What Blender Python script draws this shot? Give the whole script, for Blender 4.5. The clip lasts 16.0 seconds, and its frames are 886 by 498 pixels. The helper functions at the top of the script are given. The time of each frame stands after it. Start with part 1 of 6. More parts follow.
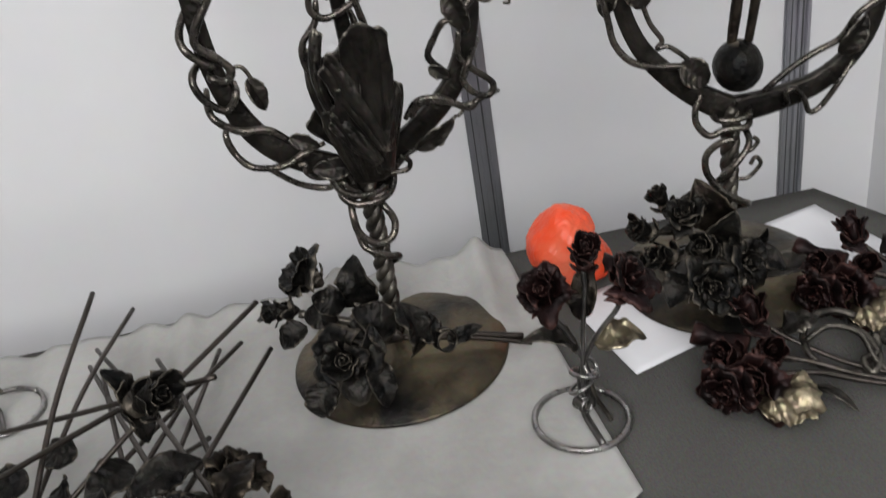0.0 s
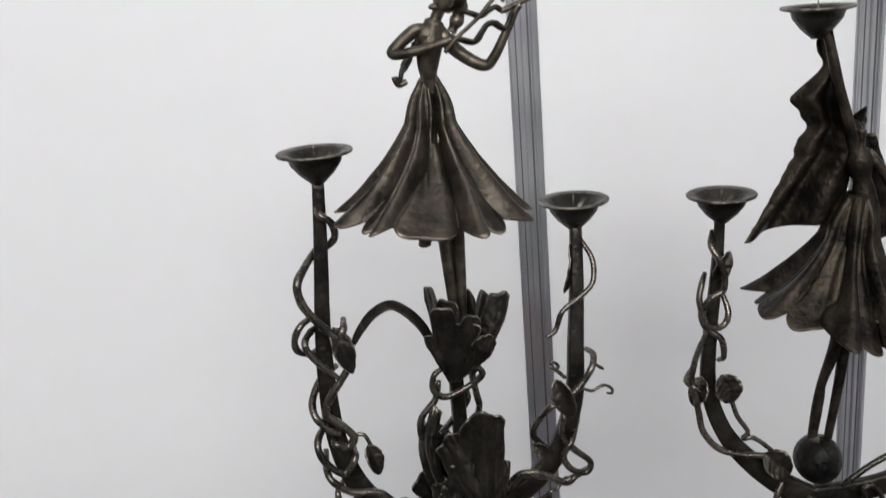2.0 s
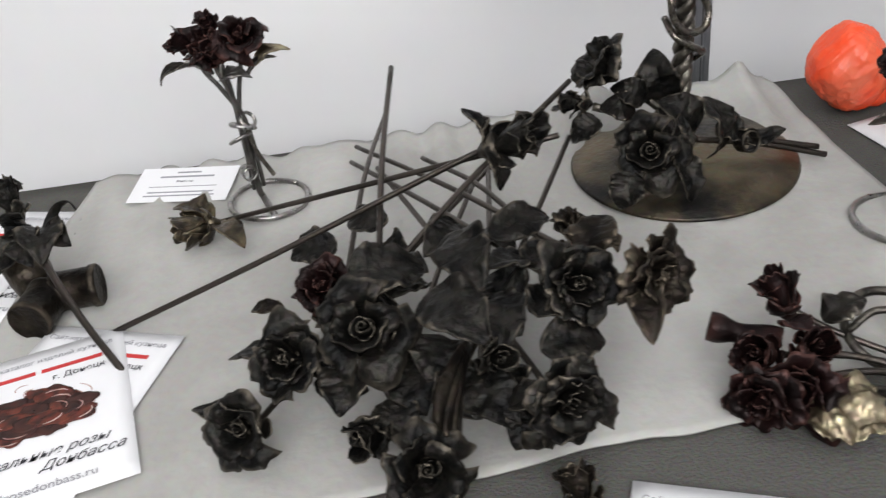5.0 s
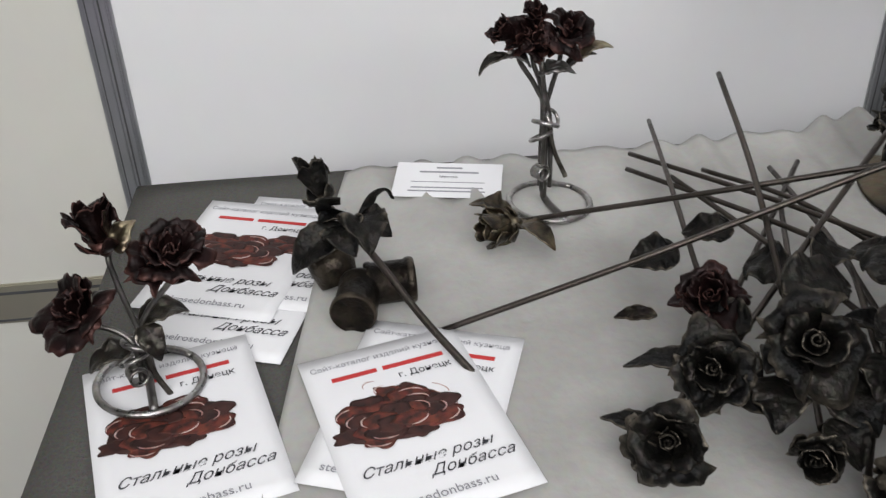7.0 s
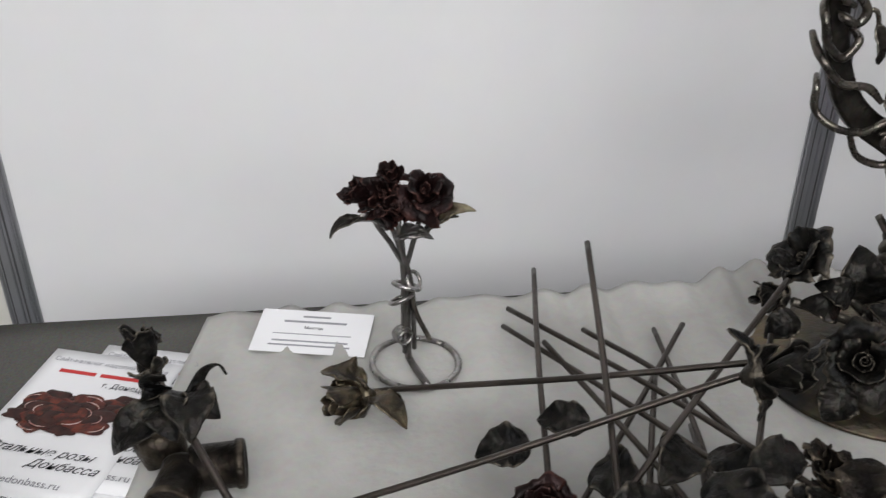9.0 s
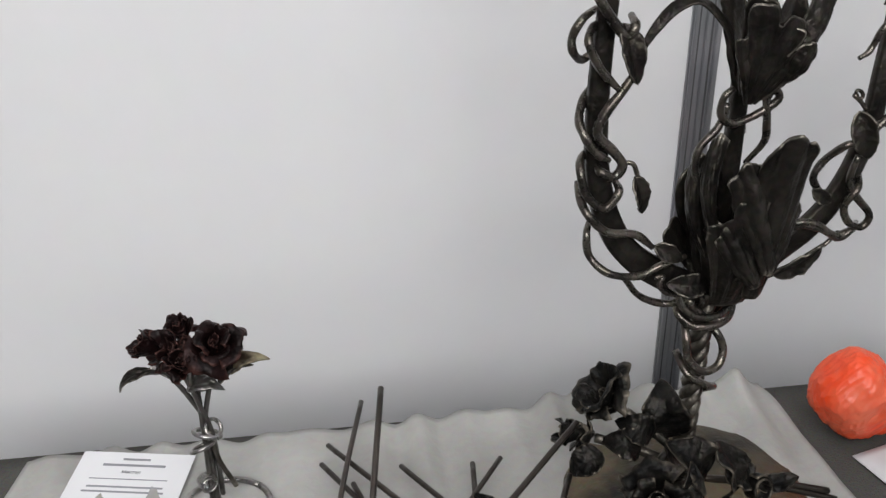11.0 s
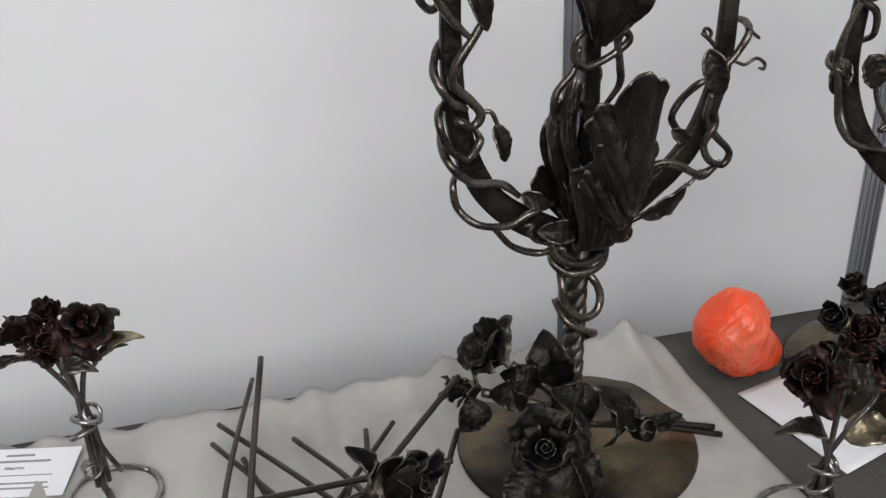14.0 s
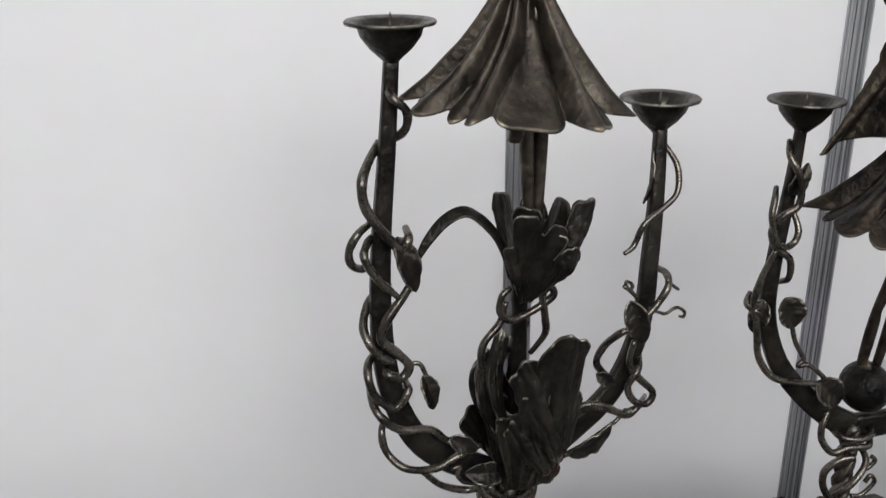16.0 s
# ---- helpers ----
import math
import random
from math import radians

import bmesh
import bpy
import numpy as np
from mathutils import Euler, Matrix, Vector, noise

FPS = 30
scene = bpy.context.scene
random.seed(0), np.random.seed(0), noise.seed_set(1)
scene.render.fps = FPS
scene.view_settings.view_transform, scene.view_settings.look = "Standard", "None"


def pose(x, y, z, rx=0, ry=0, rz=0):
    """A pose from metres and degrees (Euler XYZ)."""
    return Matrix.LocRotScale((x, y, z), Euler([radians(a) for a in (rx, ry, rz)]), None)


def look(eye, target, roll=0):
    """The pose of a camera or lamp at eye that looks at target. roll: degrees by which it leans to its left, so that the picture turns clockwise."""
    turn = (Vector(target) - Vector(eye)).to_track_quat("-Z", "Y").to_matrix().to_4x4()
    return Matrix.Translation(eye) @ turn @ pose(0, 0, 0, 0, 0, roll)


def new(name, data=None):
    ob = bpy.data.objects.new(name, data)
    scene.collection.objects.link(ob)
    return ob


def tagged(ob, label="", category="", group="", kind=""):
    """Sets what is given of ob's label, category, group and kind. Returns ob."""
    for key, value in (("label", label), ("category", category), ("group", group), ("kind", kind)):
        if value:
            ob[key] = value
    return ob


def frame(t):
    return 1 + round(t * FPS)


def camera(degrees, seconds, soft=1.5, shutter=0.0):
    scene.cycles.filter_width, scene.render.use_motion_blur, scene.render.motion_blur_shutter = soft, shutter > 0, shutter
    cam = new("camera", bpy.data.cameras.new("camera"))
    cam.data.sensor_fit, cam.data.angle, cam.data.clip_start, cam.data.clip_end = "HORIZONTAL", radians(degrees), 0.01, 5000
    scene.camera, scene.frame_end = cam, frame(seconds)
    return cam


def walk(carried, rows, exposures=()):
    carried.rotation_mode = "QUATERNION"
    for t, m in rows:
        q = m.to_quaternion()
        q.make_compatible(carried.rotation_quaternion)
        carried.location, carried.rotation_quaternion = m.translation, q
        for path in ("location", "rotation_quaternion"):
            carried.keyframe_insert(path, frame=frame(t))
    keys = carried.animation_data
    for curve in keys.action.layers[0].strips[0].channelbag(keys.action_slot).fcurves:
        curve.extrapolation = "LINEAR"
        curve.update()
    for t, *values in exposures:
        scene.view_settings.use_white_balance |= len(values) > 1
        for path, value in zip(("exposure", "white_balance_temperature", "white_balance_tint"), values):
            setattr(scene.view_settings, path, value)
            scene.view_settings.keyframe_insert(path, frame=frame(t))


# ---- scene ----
cam = camera(50.0, 16.0, soft=1.3, shutter=0.3)
PATH = [
    (0, (0.42, 0.24, 1.251), (0.525, 1.931, 0.188), -10.0),
    (0.5, (0.407, 0.245, 1.28), (0.517, 2.003, 0.333), -8.5),
    (1, (0.392, 0.244, 1.303), (0.504, 2.052, 0.456), -7.2),
    (1.5, (0.379, 0.236, 1.327), (0.496, 2.095, 0.599), -6.1),
    (2, (0.36, 0.237, 1.359), (0.523, 2.145, 0.781), -4.6),
    (2.5, (0.35, 0.23, 1.371), (0.516, 2.148, 0.829), -4.3),
    (3, (0.331, 0.2, 1.304), (0.469, 2.056, 0.572), -6.2),
    (3.5, (0.287, 0.185, 1.258), (0.465, 1.964, 0.36), -6.1),
    (4, (0.251, 0.158, 1.187), (0.409, 1.892, 0.203), -6.4),
    (4.5, (0.247, 0.19, 1.16), (0.274, 1.858, 0.058), -8.8),
    (5, (0.186, 0.219, 1.159), (0.235, 1.866, 0.026), -7.5),
    (5.2, (0.143, 0.229, 1.157), (0.244, 1.87, 0.017), -6.0),
    (7.3, (-0.084, 0.287, 1.152), (0.055, 1.959, 0.062), -1.3),
    (7.5, (-0.077, 0.31, 1.167), (0.052, 2.023, 0.144), -1.2),
    (8, (-0.082, 0.354, 1.194), (0.122, 2.086, 0.216), 0.7),
    (8.5, (-0.033, 0.344, 1.192), (0.174, 2.057, 0.181), 0.7),
    (9, (0.024, 0.345, 1.199), (0.217, 2.049, 0.17), 0.3),
    (9.5, (0.083, 0.349, 1.222), (0.255, 2.085, 0.245), -0.4),
    (10, (0.126, 0.353, 1.252), (0.304, 2.127, 0.346), -0.9),
    (10.2, (0.134, 0.359, 1.259), (0.324, 2.128, 0.346), -0.5),
    (12.3, (0.178, 0.34, 1.229), (0.501, 2.093, 0.321), -2.5),
    (12.5, (0.18, 0.341, 1.23), (0.514, 2.088, 0.315), -2.5),
    (13, (0.184, 0.341, 1.229), (0.537, 2.08, 0.307), -2.6),
    (13.5, (0.189, 0.339, 1.227), (0.554, 2.075, 0.305), -2.6),
    (14, (0.193, 0.336, 1.225), (0.573, 2.072, 0.306), -2.4),
    (14.5, (0.2, 0.34, 1.235), (0.598, 2.095, 0.362), -2.2),
    (15, (0.211, 0.349, 1.267), (0.628, 2.122, 0.441), -1.8),
    (15.5, (0.217, 0.356, 1.296), (0.669, 2.14, 0.514), -0.6),
    (16, (0.219, 0.352, 1.311), (0.708, 2.157, 0.602), -0.2),
]
EXPOSURE = [(0.0, -0.10), (1.0, 0.02), (2.5, -0.04), (3.5, 0.0), (4.5, -0.08), (5.0, 0.22), (7.5, -0.1), (9.0, -0.06), (12.5, -0.06), (14.3, -0.10), (15.5, -0.06), (16.0, -0.08)]
walk(cam, [(t, look(eye, target, roll)) for t, eye, target, roll in PATH], EXPOSURE)

# ---- light of the hall, given by added area lamps ----
world = bpy.data.worlds.new("hall")
scene.world = world
world.use_nodes = True
world.node_tree.nodes["Background"].inputs[0].default_value = (1.0, 0.98, 0.96, 1)
world.node_tree.nodes["Background"].inputs[1].default_value = 0.3


def area_lamp(name, place, target, width, depth, watts, colour):
    data = bpy.data.lights.new(name, "AREA")
    data.shape, data.size, data.size_y, data.energy, data.color = "RECTANGLE", width, depth, watts, colour
    ob = new(name, data)
    ob.matrix_world = look(place, target)
    return ob


# added weak lamp overhead, out of view, for the hall's general light
area_lamp("hall_luminaire", (0.2, -0.3, 3.3), (0.2, 0.0, 0.0), 1.7, 2.4, 20, (1.0, 0.995, 0.99))
# added unseen lamp, aimed at the booth wall to brighten it evenly
area_lamp("hall_skylight", (-0.1, -2.2, 3.3), (0.35, 1.27, 0.8), 3.6, 2.2, 214, (0.995, 0.99, 0.99))

TABLE = 0.75   # height of the table top
WALL = 1.27    # front face of the booth wall


# ---- materials ----
def material(name, base, rough=0.5, metal=0.0, grain=60.0, vary=0.25, bump=0.2, second=None, scale2=8.0, spec=0.5, edge=None, worn_or_glint_from=0.56):
    """A surface with variation at two scales: fine grain in gloss and relief, broad patches in colour."""
    m = bpy.data.materials.new(name)
    m.use_nodes = True
    nt = m.node_tree
    n, link = nt.nodes, nt.links.new
    bsdf = n["Principled BSDF"]
    bsdf.inputs["Metallic"].default_value = metal
    bsdf.inputs["Specular IOR Level"].default_value = spec
    coord = n.new("ShaderNodeTexCoord")
    fine, broad = n.new("ShaderNodeTexNoise"), n.new("ShaderNodeTexNoise")
    for node, s in ((fine, grain), (broad, scale2)):
        node.inputs["Scale"].default_value = s
        node.inputs["Detail"].default_value = 6.0
        link(coord.outputs["Object"], node.inputs["Vector"])
    ramp = n.new("ShaderNodeValToRGB")
    other = second or tuple(c * (1 - vary) for c in base)
    ramp.color_ramp.elements[0].position, ramp.color_ramp.elements[1].position = 0.38, 0.62
    ramp.color_ramp.elements[0].color, ramp.color_ramp.elements[1].color = (*other, 1), (*base, 1)
    link(broad.outputs["Fac"], ramp.inputs["Fac"])
    mix = n.new("ShaderNodeMix")
    mix.data_type, mix.blend_type = "RGBA", "MULTIPLY"
    mix.inputs[0].default_value = vary
    link(ramp.outputs["Color"], mix.inputs[6])
    link(fine.outputs["Color"], mix.inputs[7])
    colour = mix.outputs[2]
    if edge:  # metal rubbed bright along its edges; on film, highlights painted on the creases
        geo, edge_ramp = n.new("ShaderNodeNewGeometry"), n.new("ShaderNodeValToRGB")
        edge_ramp.color_ramp.elements[0].position, edge_ramp.color_ramp.elements[1].position = worn_or_glint_from, worn_or_glint_from + 0.11
        link(geo.outputs["Pointiness"], edge_ramp.inputs["Fac"])
        worn_or_glint = n.new("ShaderNodeMix")
        worn_or_glint.data_type = "RGBA"
        worn_or_glint.inputs[7].default_value = (*edge, 1)
        patch = n.new("ShaderNodeTexNoise")
        patch.inputs["Scale"].default_value = 75.0
        patch.inputs["Detail"].default_value = 3.0
        link(coord.outputs["Object"], patch.inputs["Vector"])
        spot = n.new("ShaderNodeMapRange")
        spot.inputs["From Min"].default_value, spot.inputs["From Max"].default_value = 0.42, 0.60
        spot.inputs["To Min"].default_value, spot.inputs["To Max"].default_value = 0.12, 1.0
        link(patch.outputs["Fac"], spot.inputs["Value"])
        both = n.new("ShaderNodeMath")
        both.operation = "MULTIPLY"
        link(edge_ramp.outputs["Color"], both.inputs[0])
        link(spot.outputs["Result"], both.inputs[1])
        link(both.outputs["Value"], worn_or_glint.inputs[0])
        link(colour, worn_or_glint.inputs[6])
        colour = worn_or_glint.outputs[2]
    link(colour, bsdf.inputs["Base Color"])
    gloss = n.new("ShaderNodeMapRange")
    gloss.inputs["To Min"].default_value, gloss.inputs["To Max"].default_value = max(0.05, rough - 0.14), min(1.0, rough + 0.14)
    link(fine.outputs["Fac"], gloss.inputs["Value"])
    link(gloss.outputs["Result"], bsdf.inputs["Roughness"])
    if bump:
        relief = n.new("ShaderNodeBump")
        relief.inputs["Strength"].default_value, relief.inputs["Distance"].default_value = bump, 0.002
        link(fine.outputs["Fac"], relief.inputs["Height"])
        if edge and metal:
            dents, dent = n.new("ShaderNodeTexVoronoi"), n.new("ShaderNodeBump")
            dents.feature, dents.inputs["Scale"].default_value = "SMOOTH_F1", 210.0
            link(coord.outputs["Object"], dents.inputs["Vector"])
            dent.inputs["Strength"].default_value, dent.inputs["Distance"].default_value = 0.32, 0.0014
            link(dents.outputs["Distance"], dent.inputs["Height"])
            link(dent.outputs["Normal"], relief.inputs["Normal"])
        link(relief.outputs["Normal"], bsdf.inputs["Normal"])
    return m


STEEL = material("forged_steel", (0.064, 0.057, 0.049), 0.40, 0.85, 230, 0.45, 0.5, (0.027, 0.0245, 0.022), 46, spec=0.3, edge=(0.50, 0.46, 0.39), worn_or_glint_from=0.545)
BLACK_STEEL = material("blackened_steel", (0.031, 0.0285, 0.025), 0.42, 0.68, 240, 0.45, 0.7, (0.007, 0.007, 0.007), 60, spec=0.2, edge=(0.25, 0.215, 0.170), worn_or_glint_from=0.55)
BROWN_STEEL = material("brown_scaled_steel", (0.052, 0.042, 0.032), 0.44, 0.8, 230, 0.45, 0.6, (0.012, 0.010, 0.009), 50, spec=0.22, edge=(0.24, 0.195, 0.145), worn_or_glint_from=0.55)
RED_STEEL = material("red_toned_steel", (0.019, 0.0075, 0.0075), 0.38, 0.5, 170, 0.35, 0.4, (0.008, 0.005, 0.005), 60, spec=0.2, edge=(0.13, 0.06, 0.05), worn_or_glint_from=0.54)
FIGURE_STEEL = material("figure_steel", (0.088, 0.075, 0.060), 0.42, 0.80, 230, 0.4, 0.35, (0.034, 0.029, 0.024), 45, spec=0.25, edge=(0.50, 0.43, 0.33), worn_or_glint_from=0.53)
VINE_STEEL = material("forged_wire_steel", (0.175, 0.156, 0.134), 0.28, 0.88, 200, 0.35, 0.25, (0.056, 0.051, 0.046), 46, spec=0.35)
ROD_STEEL = material("bare_rod_steel", (0.056, 0.048, 0.042), 0.38, 0.9, 220, 0.3, 0.2, (0.10, 0.085, 0.075), 18)
WIRE_STEEL = material("grey_wire_steel", (0.22, 0.21, 0.20), 0.34, 0.9, 220, 0.3, 0.3, (0.10, 0.095, 0.09), 50)
BRIGHT_STEEL = material("bright_wire_steel", (0.42, 0.41, 0.40), 0.3, 0.95, 220, 0.3, 0.2, (0.2, 0.19, 0.18), 60)
AGED_STEEL = material("aged_golden_steel", (0.15, 0.118, 0.075), 0.36, 0.85, 220, 0.4, 0.5, (0.035, 0.030, 0.025), 60, edge=(0.3, 0.25, 0.17))
GOLD_STEEL = material("gold_tinted_steel", (0.42, 0.36, 0.24), 0.35, 0.9, 200, 0.3, 0.3, (0.14, 0.11, 0.075), 70, edge=(0.6, 0.55, 0.4))
BASE_STEEL = material("ground_steel_plate", (0.19, 0.152, 0.095), 0.38, 0.85, 190, 0.5, 0.5, (0.030, 0.028, 0.026), 15)
PANEL = material("white_laminate", (0.80, 0.80, 0.81), 0.42, 0, 30, 0.05, 0.03, (0.77, 0.77, 0.785), 2.0)
CREAM_PANEL = material("cream_laminate", (0.66, 0.65, 0.60), 0.45, 0, 30, 0.06, 0.03, (0.62, 0.61, 0.56), 2.0)
ALUMINIUM = material("anodised_aluminium", (0.54, 0.55, 0.575), 0.33, 0.75, 12, 0.15, 0.02, (0.30, 0.30, 0.315), 3.0)
RAIL = material("champagne_aluminium", (0.40, 0.37, 0.30), 0.4, 0.6, 12, 0.15, 0.02, (0.30, 0.28, 0.23), 3.0)
GROOVE = material("dark_groove", (0.15, 0.15, 0.155), 0.5, 0.6, 40, 0.2, 0.1)
FELT = material("grey_felt_cloth", (0.142, 0.139, 0.129), 0.95, 0, 480, 0.6, 0.7, (0.118, 0.115, 0.108), 5.0, spec=0.1)
FOAM = material("white_foam_sheet", (0.46, 0.455, 0.437), 0.7, 0, 160, 0.2, 0.35, (0.36, 0.353, 0.337), 11.0, spec=0.25)
PAPER = material("white_paper", (0.78, 0.78, 0.80), 0.8, 0, 200, 0.04, 0.05, (0.74, 0.74, 0.765), 4.0, spec=0.2)
RED_INK = material("red_ink", (0.55, 0.05, 0.05), 0.7, 0, 200, 0.1, 0, spec=0.2)
DARK_INK = material("dark_ink", (0.06, 0.06, 0.07), 0.7, 0, 200, 0.1, 0, spec=0.2)
GREY_INK = material("grey_ink", (0.30, 0.30, 0.33), 0.7, 0, 200, 0.1, 0, spec=0.2)
PRINT_ROSE = material("printed_rose", (0.17, 0.042, 0.028), 0.6, 0, 260, 0.5, 0, (0.04, 0.014, 0.012), 130, spec=0.3)
PRINT_DARK = material("printed_shadow", (0.025, 0.010, 0.009), 0.6, 0, 260, 0.4, 0, (0.065, 0.022, 0.018), 90, spec=0.3)
PRINT_RIM = material("printed_petal_rim", (0.66, 0.55, 0.52), 0.6, 0, 260, 0.3, 0, (0.35, 0.16, 0.14), 120, spec=0.3)
FLOOR = material("hall_floor", (0.085, 0.085, 0.09), 0.6, 0, 60, 0.2, 0.1)
HALL = material("hall_paint", (0.80, 0.80, 0.80), 0.8, 0, 20, 0.08, 0.05)
# the edge colour paints pale highlights along the film's wrinkles
ORANGE = material("orange_film", (0.83, 0.070, 0.016), 0.34, 0, 90, 0.12, 0.35, (0.82, 0.17, 0.09), 30, spec=0.4, edge=(0.85, 0.40, 0.31), worn_or_glint_from=0.55)
film = ORANGE.node_tree.nodes["Principled BSDF"]
film.inputs["Subsurface Weight"].default_value = 0.12
film.inputs["Subsurface Radius"].default_value = (0.012, 0.003, 0.002)
film.inputs["Subsurface Scale"].default_value = 1.0


# ---- building helpers ----
def V(*a):
    return Vector(a)


def mesh_data(name, geo, mat, smooth=True):
    me = bpy.data.meshes.new(name)
    me.from_pydata([tuple(v) for v in geo[0]], [], geo[1])
    if smooth:
        me.polygons.foreach_set("use_smooth", [True] * len(me.polygons))
    me.materials.append(mat)
    me.update()
    return me


def solid(name, verts, faces, mat, parent=None, label="", smooth=True):
    ob = new(name, mesh_data(name, (verts, faces), mat, smooth))
    if parent:
        ob.parent = parent
    if label:
        ob["label"] = label
    return ob


def part(name, geo, mat, parent=None, label="", smooth=True):
    return solid(name, geo[0], geo[1], mat, parent, label, smooth)


def thing(name, place=(0, 0, 0), turn=0.0, label="", category="", group="", kind=""):
    ob = new(name)
    ob.empty_display_size = 0.02
    ob.matrix_world = pose(*place, 0, 0, turn)
    return tagged(ob, label, category, group, kind)


def join(*geos):
    verts, faces = [], []
    for v, f in geos:
        n = len(verts)
        verts += list(v)
        faces += [tuple(i + n for i in q) for q in f]
    return verts, faces


def moved(geo, m):
    return [m @ Vector(v) for v in geo[0]], geo[1]


def smooth_path(points, steps=8):
    """A curve through the points (Catmull-Rom)."""
    p = [Vector(q) for q in points]
    p = [2 * p[0] - p[1]] + p + [2 * p[-1] - p[-2]]
    out = []
    for i in range(1, len(p) - 2):
        a, b, c, d = p[i - 1], p[i], p[i + 1], p[i + 2]
        for k in range(steps):
            t = k / steps
            out.append(0.5 * (2 * b + (c - a) * t + (2 * a - 5 * b + 4 * c - d) * t * t + (3 * b - a - 3 * c + d) * t ** 3))
    return out + [p[-2]]


def frames_along(path):
    """Tangent and two side directions at each point, without twist."""
    out, side = [], None
    for i, p in enumerate(path):
        t = (path[min(i + 1, len(path) - 1)] - path[max(i - 1, 0)]).normalized()
        if side is None:
            side = t.orthogonal().normalized()
        side = (side - t * side.dot(t)).normalized()
        out.append((t, side, t.cross(side)))
    return out


def tube(path, radius, seg=8, closed=False):
    """A round bar along a path; radius: metres, or a function of 0..1."""
    path = [Vector(p) for p in path]
    size = radius if callable(radius) else (lambda s: radius)
    n = len(path)
    verts, faces = [], []
    for i, (p, (t, a, b)) in enumerate(zip(path, frames_along(path))):
        r = size(i / (n - 1))
        for k in range(seg):
            w = 2 * math.pi * k / seg
            verts.append(p + r * (math.cos(w) * a + math.sin(w) * b))
    for i in range(n - 1 + (1 if closed else 0)):
        j = (i + 1) % n
        for k in range(seg):
            l = (k + 1) % seg
            faces.append((i * seg + k, i * seg + l, j * seg + l, j * seg + k))
    if not closed:
        faces += [tuple(reversed(range(seg))), tuple(range((n - 1) * seg, n * seg))]
    return verts, faces


def ring_path(centre, radius, axis=(0, 0, 1), start=0.0, end=1.0, steps=32):
    z = Vector(axis).normalized()
    x = z.orthogonal().normalized()
    y = z.cross(x)
    return [Vector(centre) + radius * (math.cos(2 * math.pi * (start + (end - start) * k / steps)) * x + math.sin(2 * math.pi * (start + (end - start) * k / steps)) * y) for k in range(steps + 1)]


def bar(path, wide, deep, across=(0, 1, 0), twist=0.0):
    """A flat bar with eased corners along a path; wide, deep: functions of 0..1; across: the way its depth points; twist: turns on the way."""
    path = [Vector(p) for p in path]
    n, verts, faces = len(path), [], []
    corner = [(-1, -0.75), (-0.75, -1), (0.75, -1), (1, -0.75), (1, 0.75), (0.75, 1), (-0.75, 1), (-1, 0.75)]
    for i, p in enumerate(path):
        s = i / (n - 1)
        t = (path[min(i + 1, n - 1)] - path[max(i - 1, 0)]).normalized()
        d = (Vector(across) - t * t.dot(Vector(across))).normalized()
        w = t.cross(d)
        turn = Matrix.Rotation(2 * math.pi * twist * s, 3, t)
        d, w = turn @ d, turn @ w
        for a, b in corner:
            verts.append(p + w * (a * wide(s) / 2) + d * (b * deep(s) / 2))
    for i in range(n - 1):
        for k in range(8):
            l = (k + 1) % 8
            faces.append((i * 8 + k, i * 8 + l, i * 8 + 8 + l, i * 8 + 8 + k))
    return verts, faces + [tuple(reversed(range(8))), tuple(range((n - 1) * 8, n * 8))]


def sheet(fn, nu, nv, thick, wrap=False):
    """A bent sheet of metal or paper: fn(u, v) for u, v in 0..1, given a thickness."""
    top = [[Vector(fn(i / nu, j / nv)) for j in range(nv + 1)] for i in range(nu + (0 if wrap else 1))]
    rows = len(top)
    verts, back = [], []
    for i in range(rows):
        for j in range(nv + 1):
            if wrap:
                du = top[(i + 1) % rows][j] - top[i - 1][j]
            else:
                du = top[min(i + 1, rows - 1)][j] - top[max(i - 1, 0)][j]
            dv = top[i][min(j + 1, nv)] - top[i][max(j - 1, 0)]
            normal = du.cross(dv)
            normal = normal.normalized() if normal.length > 1e-12 else V(0, 0, 1)
            verts.append(top[i][j] + normal * thick / 2)
            back.append(top[i][j] - normal * thick / 2)
    n, w = len(verts), nv + 1
    verts += back
    faces = []
    for i in range(rows if wrap else rows - 1):
        k = (i + 1) % rows
        for j in range(nv):
            a, b, c, d = i * w + j, k * w + j, k * w + j + 1, i * w + j + 1
            faces += [(a, b, c, d), (n + d, n + c, n + b, n + a)]
        faces += [(i * w, n + i * w, n + k * w, k * w), (i * w + nv, k * w + nv, n + k * w + nv, n + i * w + nv)]
    if not wrap:
        for j in range(nv):
            faces += [(j, j + 1, n + j + 1, n + j)]
            e = (rows - 1) * w + j
            faces += [(e, n + e, n + e + 1, e + 1)]
    return verts, faces


def lathe(profile, seg=32):
    """A turned body from (radius, height) pairs; the ends are closed."""
    verts, faces = [], []
    for r, z in profile:
        for k in range(seg):
            a = 2 * math.pi * k / seg
            verts.append(V(r * math.cos(a), r * math.sin(a), z))
    for i in range(len(profile) - 1):
        for k in range(seg):
            l = (k + 1) % seg
            faces.append((i * seg + k, i * seg + l, (i + 1) * seg + l, (i + 1) * seg + k))
    return verts, faces + [tuple(reversed(range(seg))), tuple(range((len(profile) - 1) * seg, len(profile) * seg))]


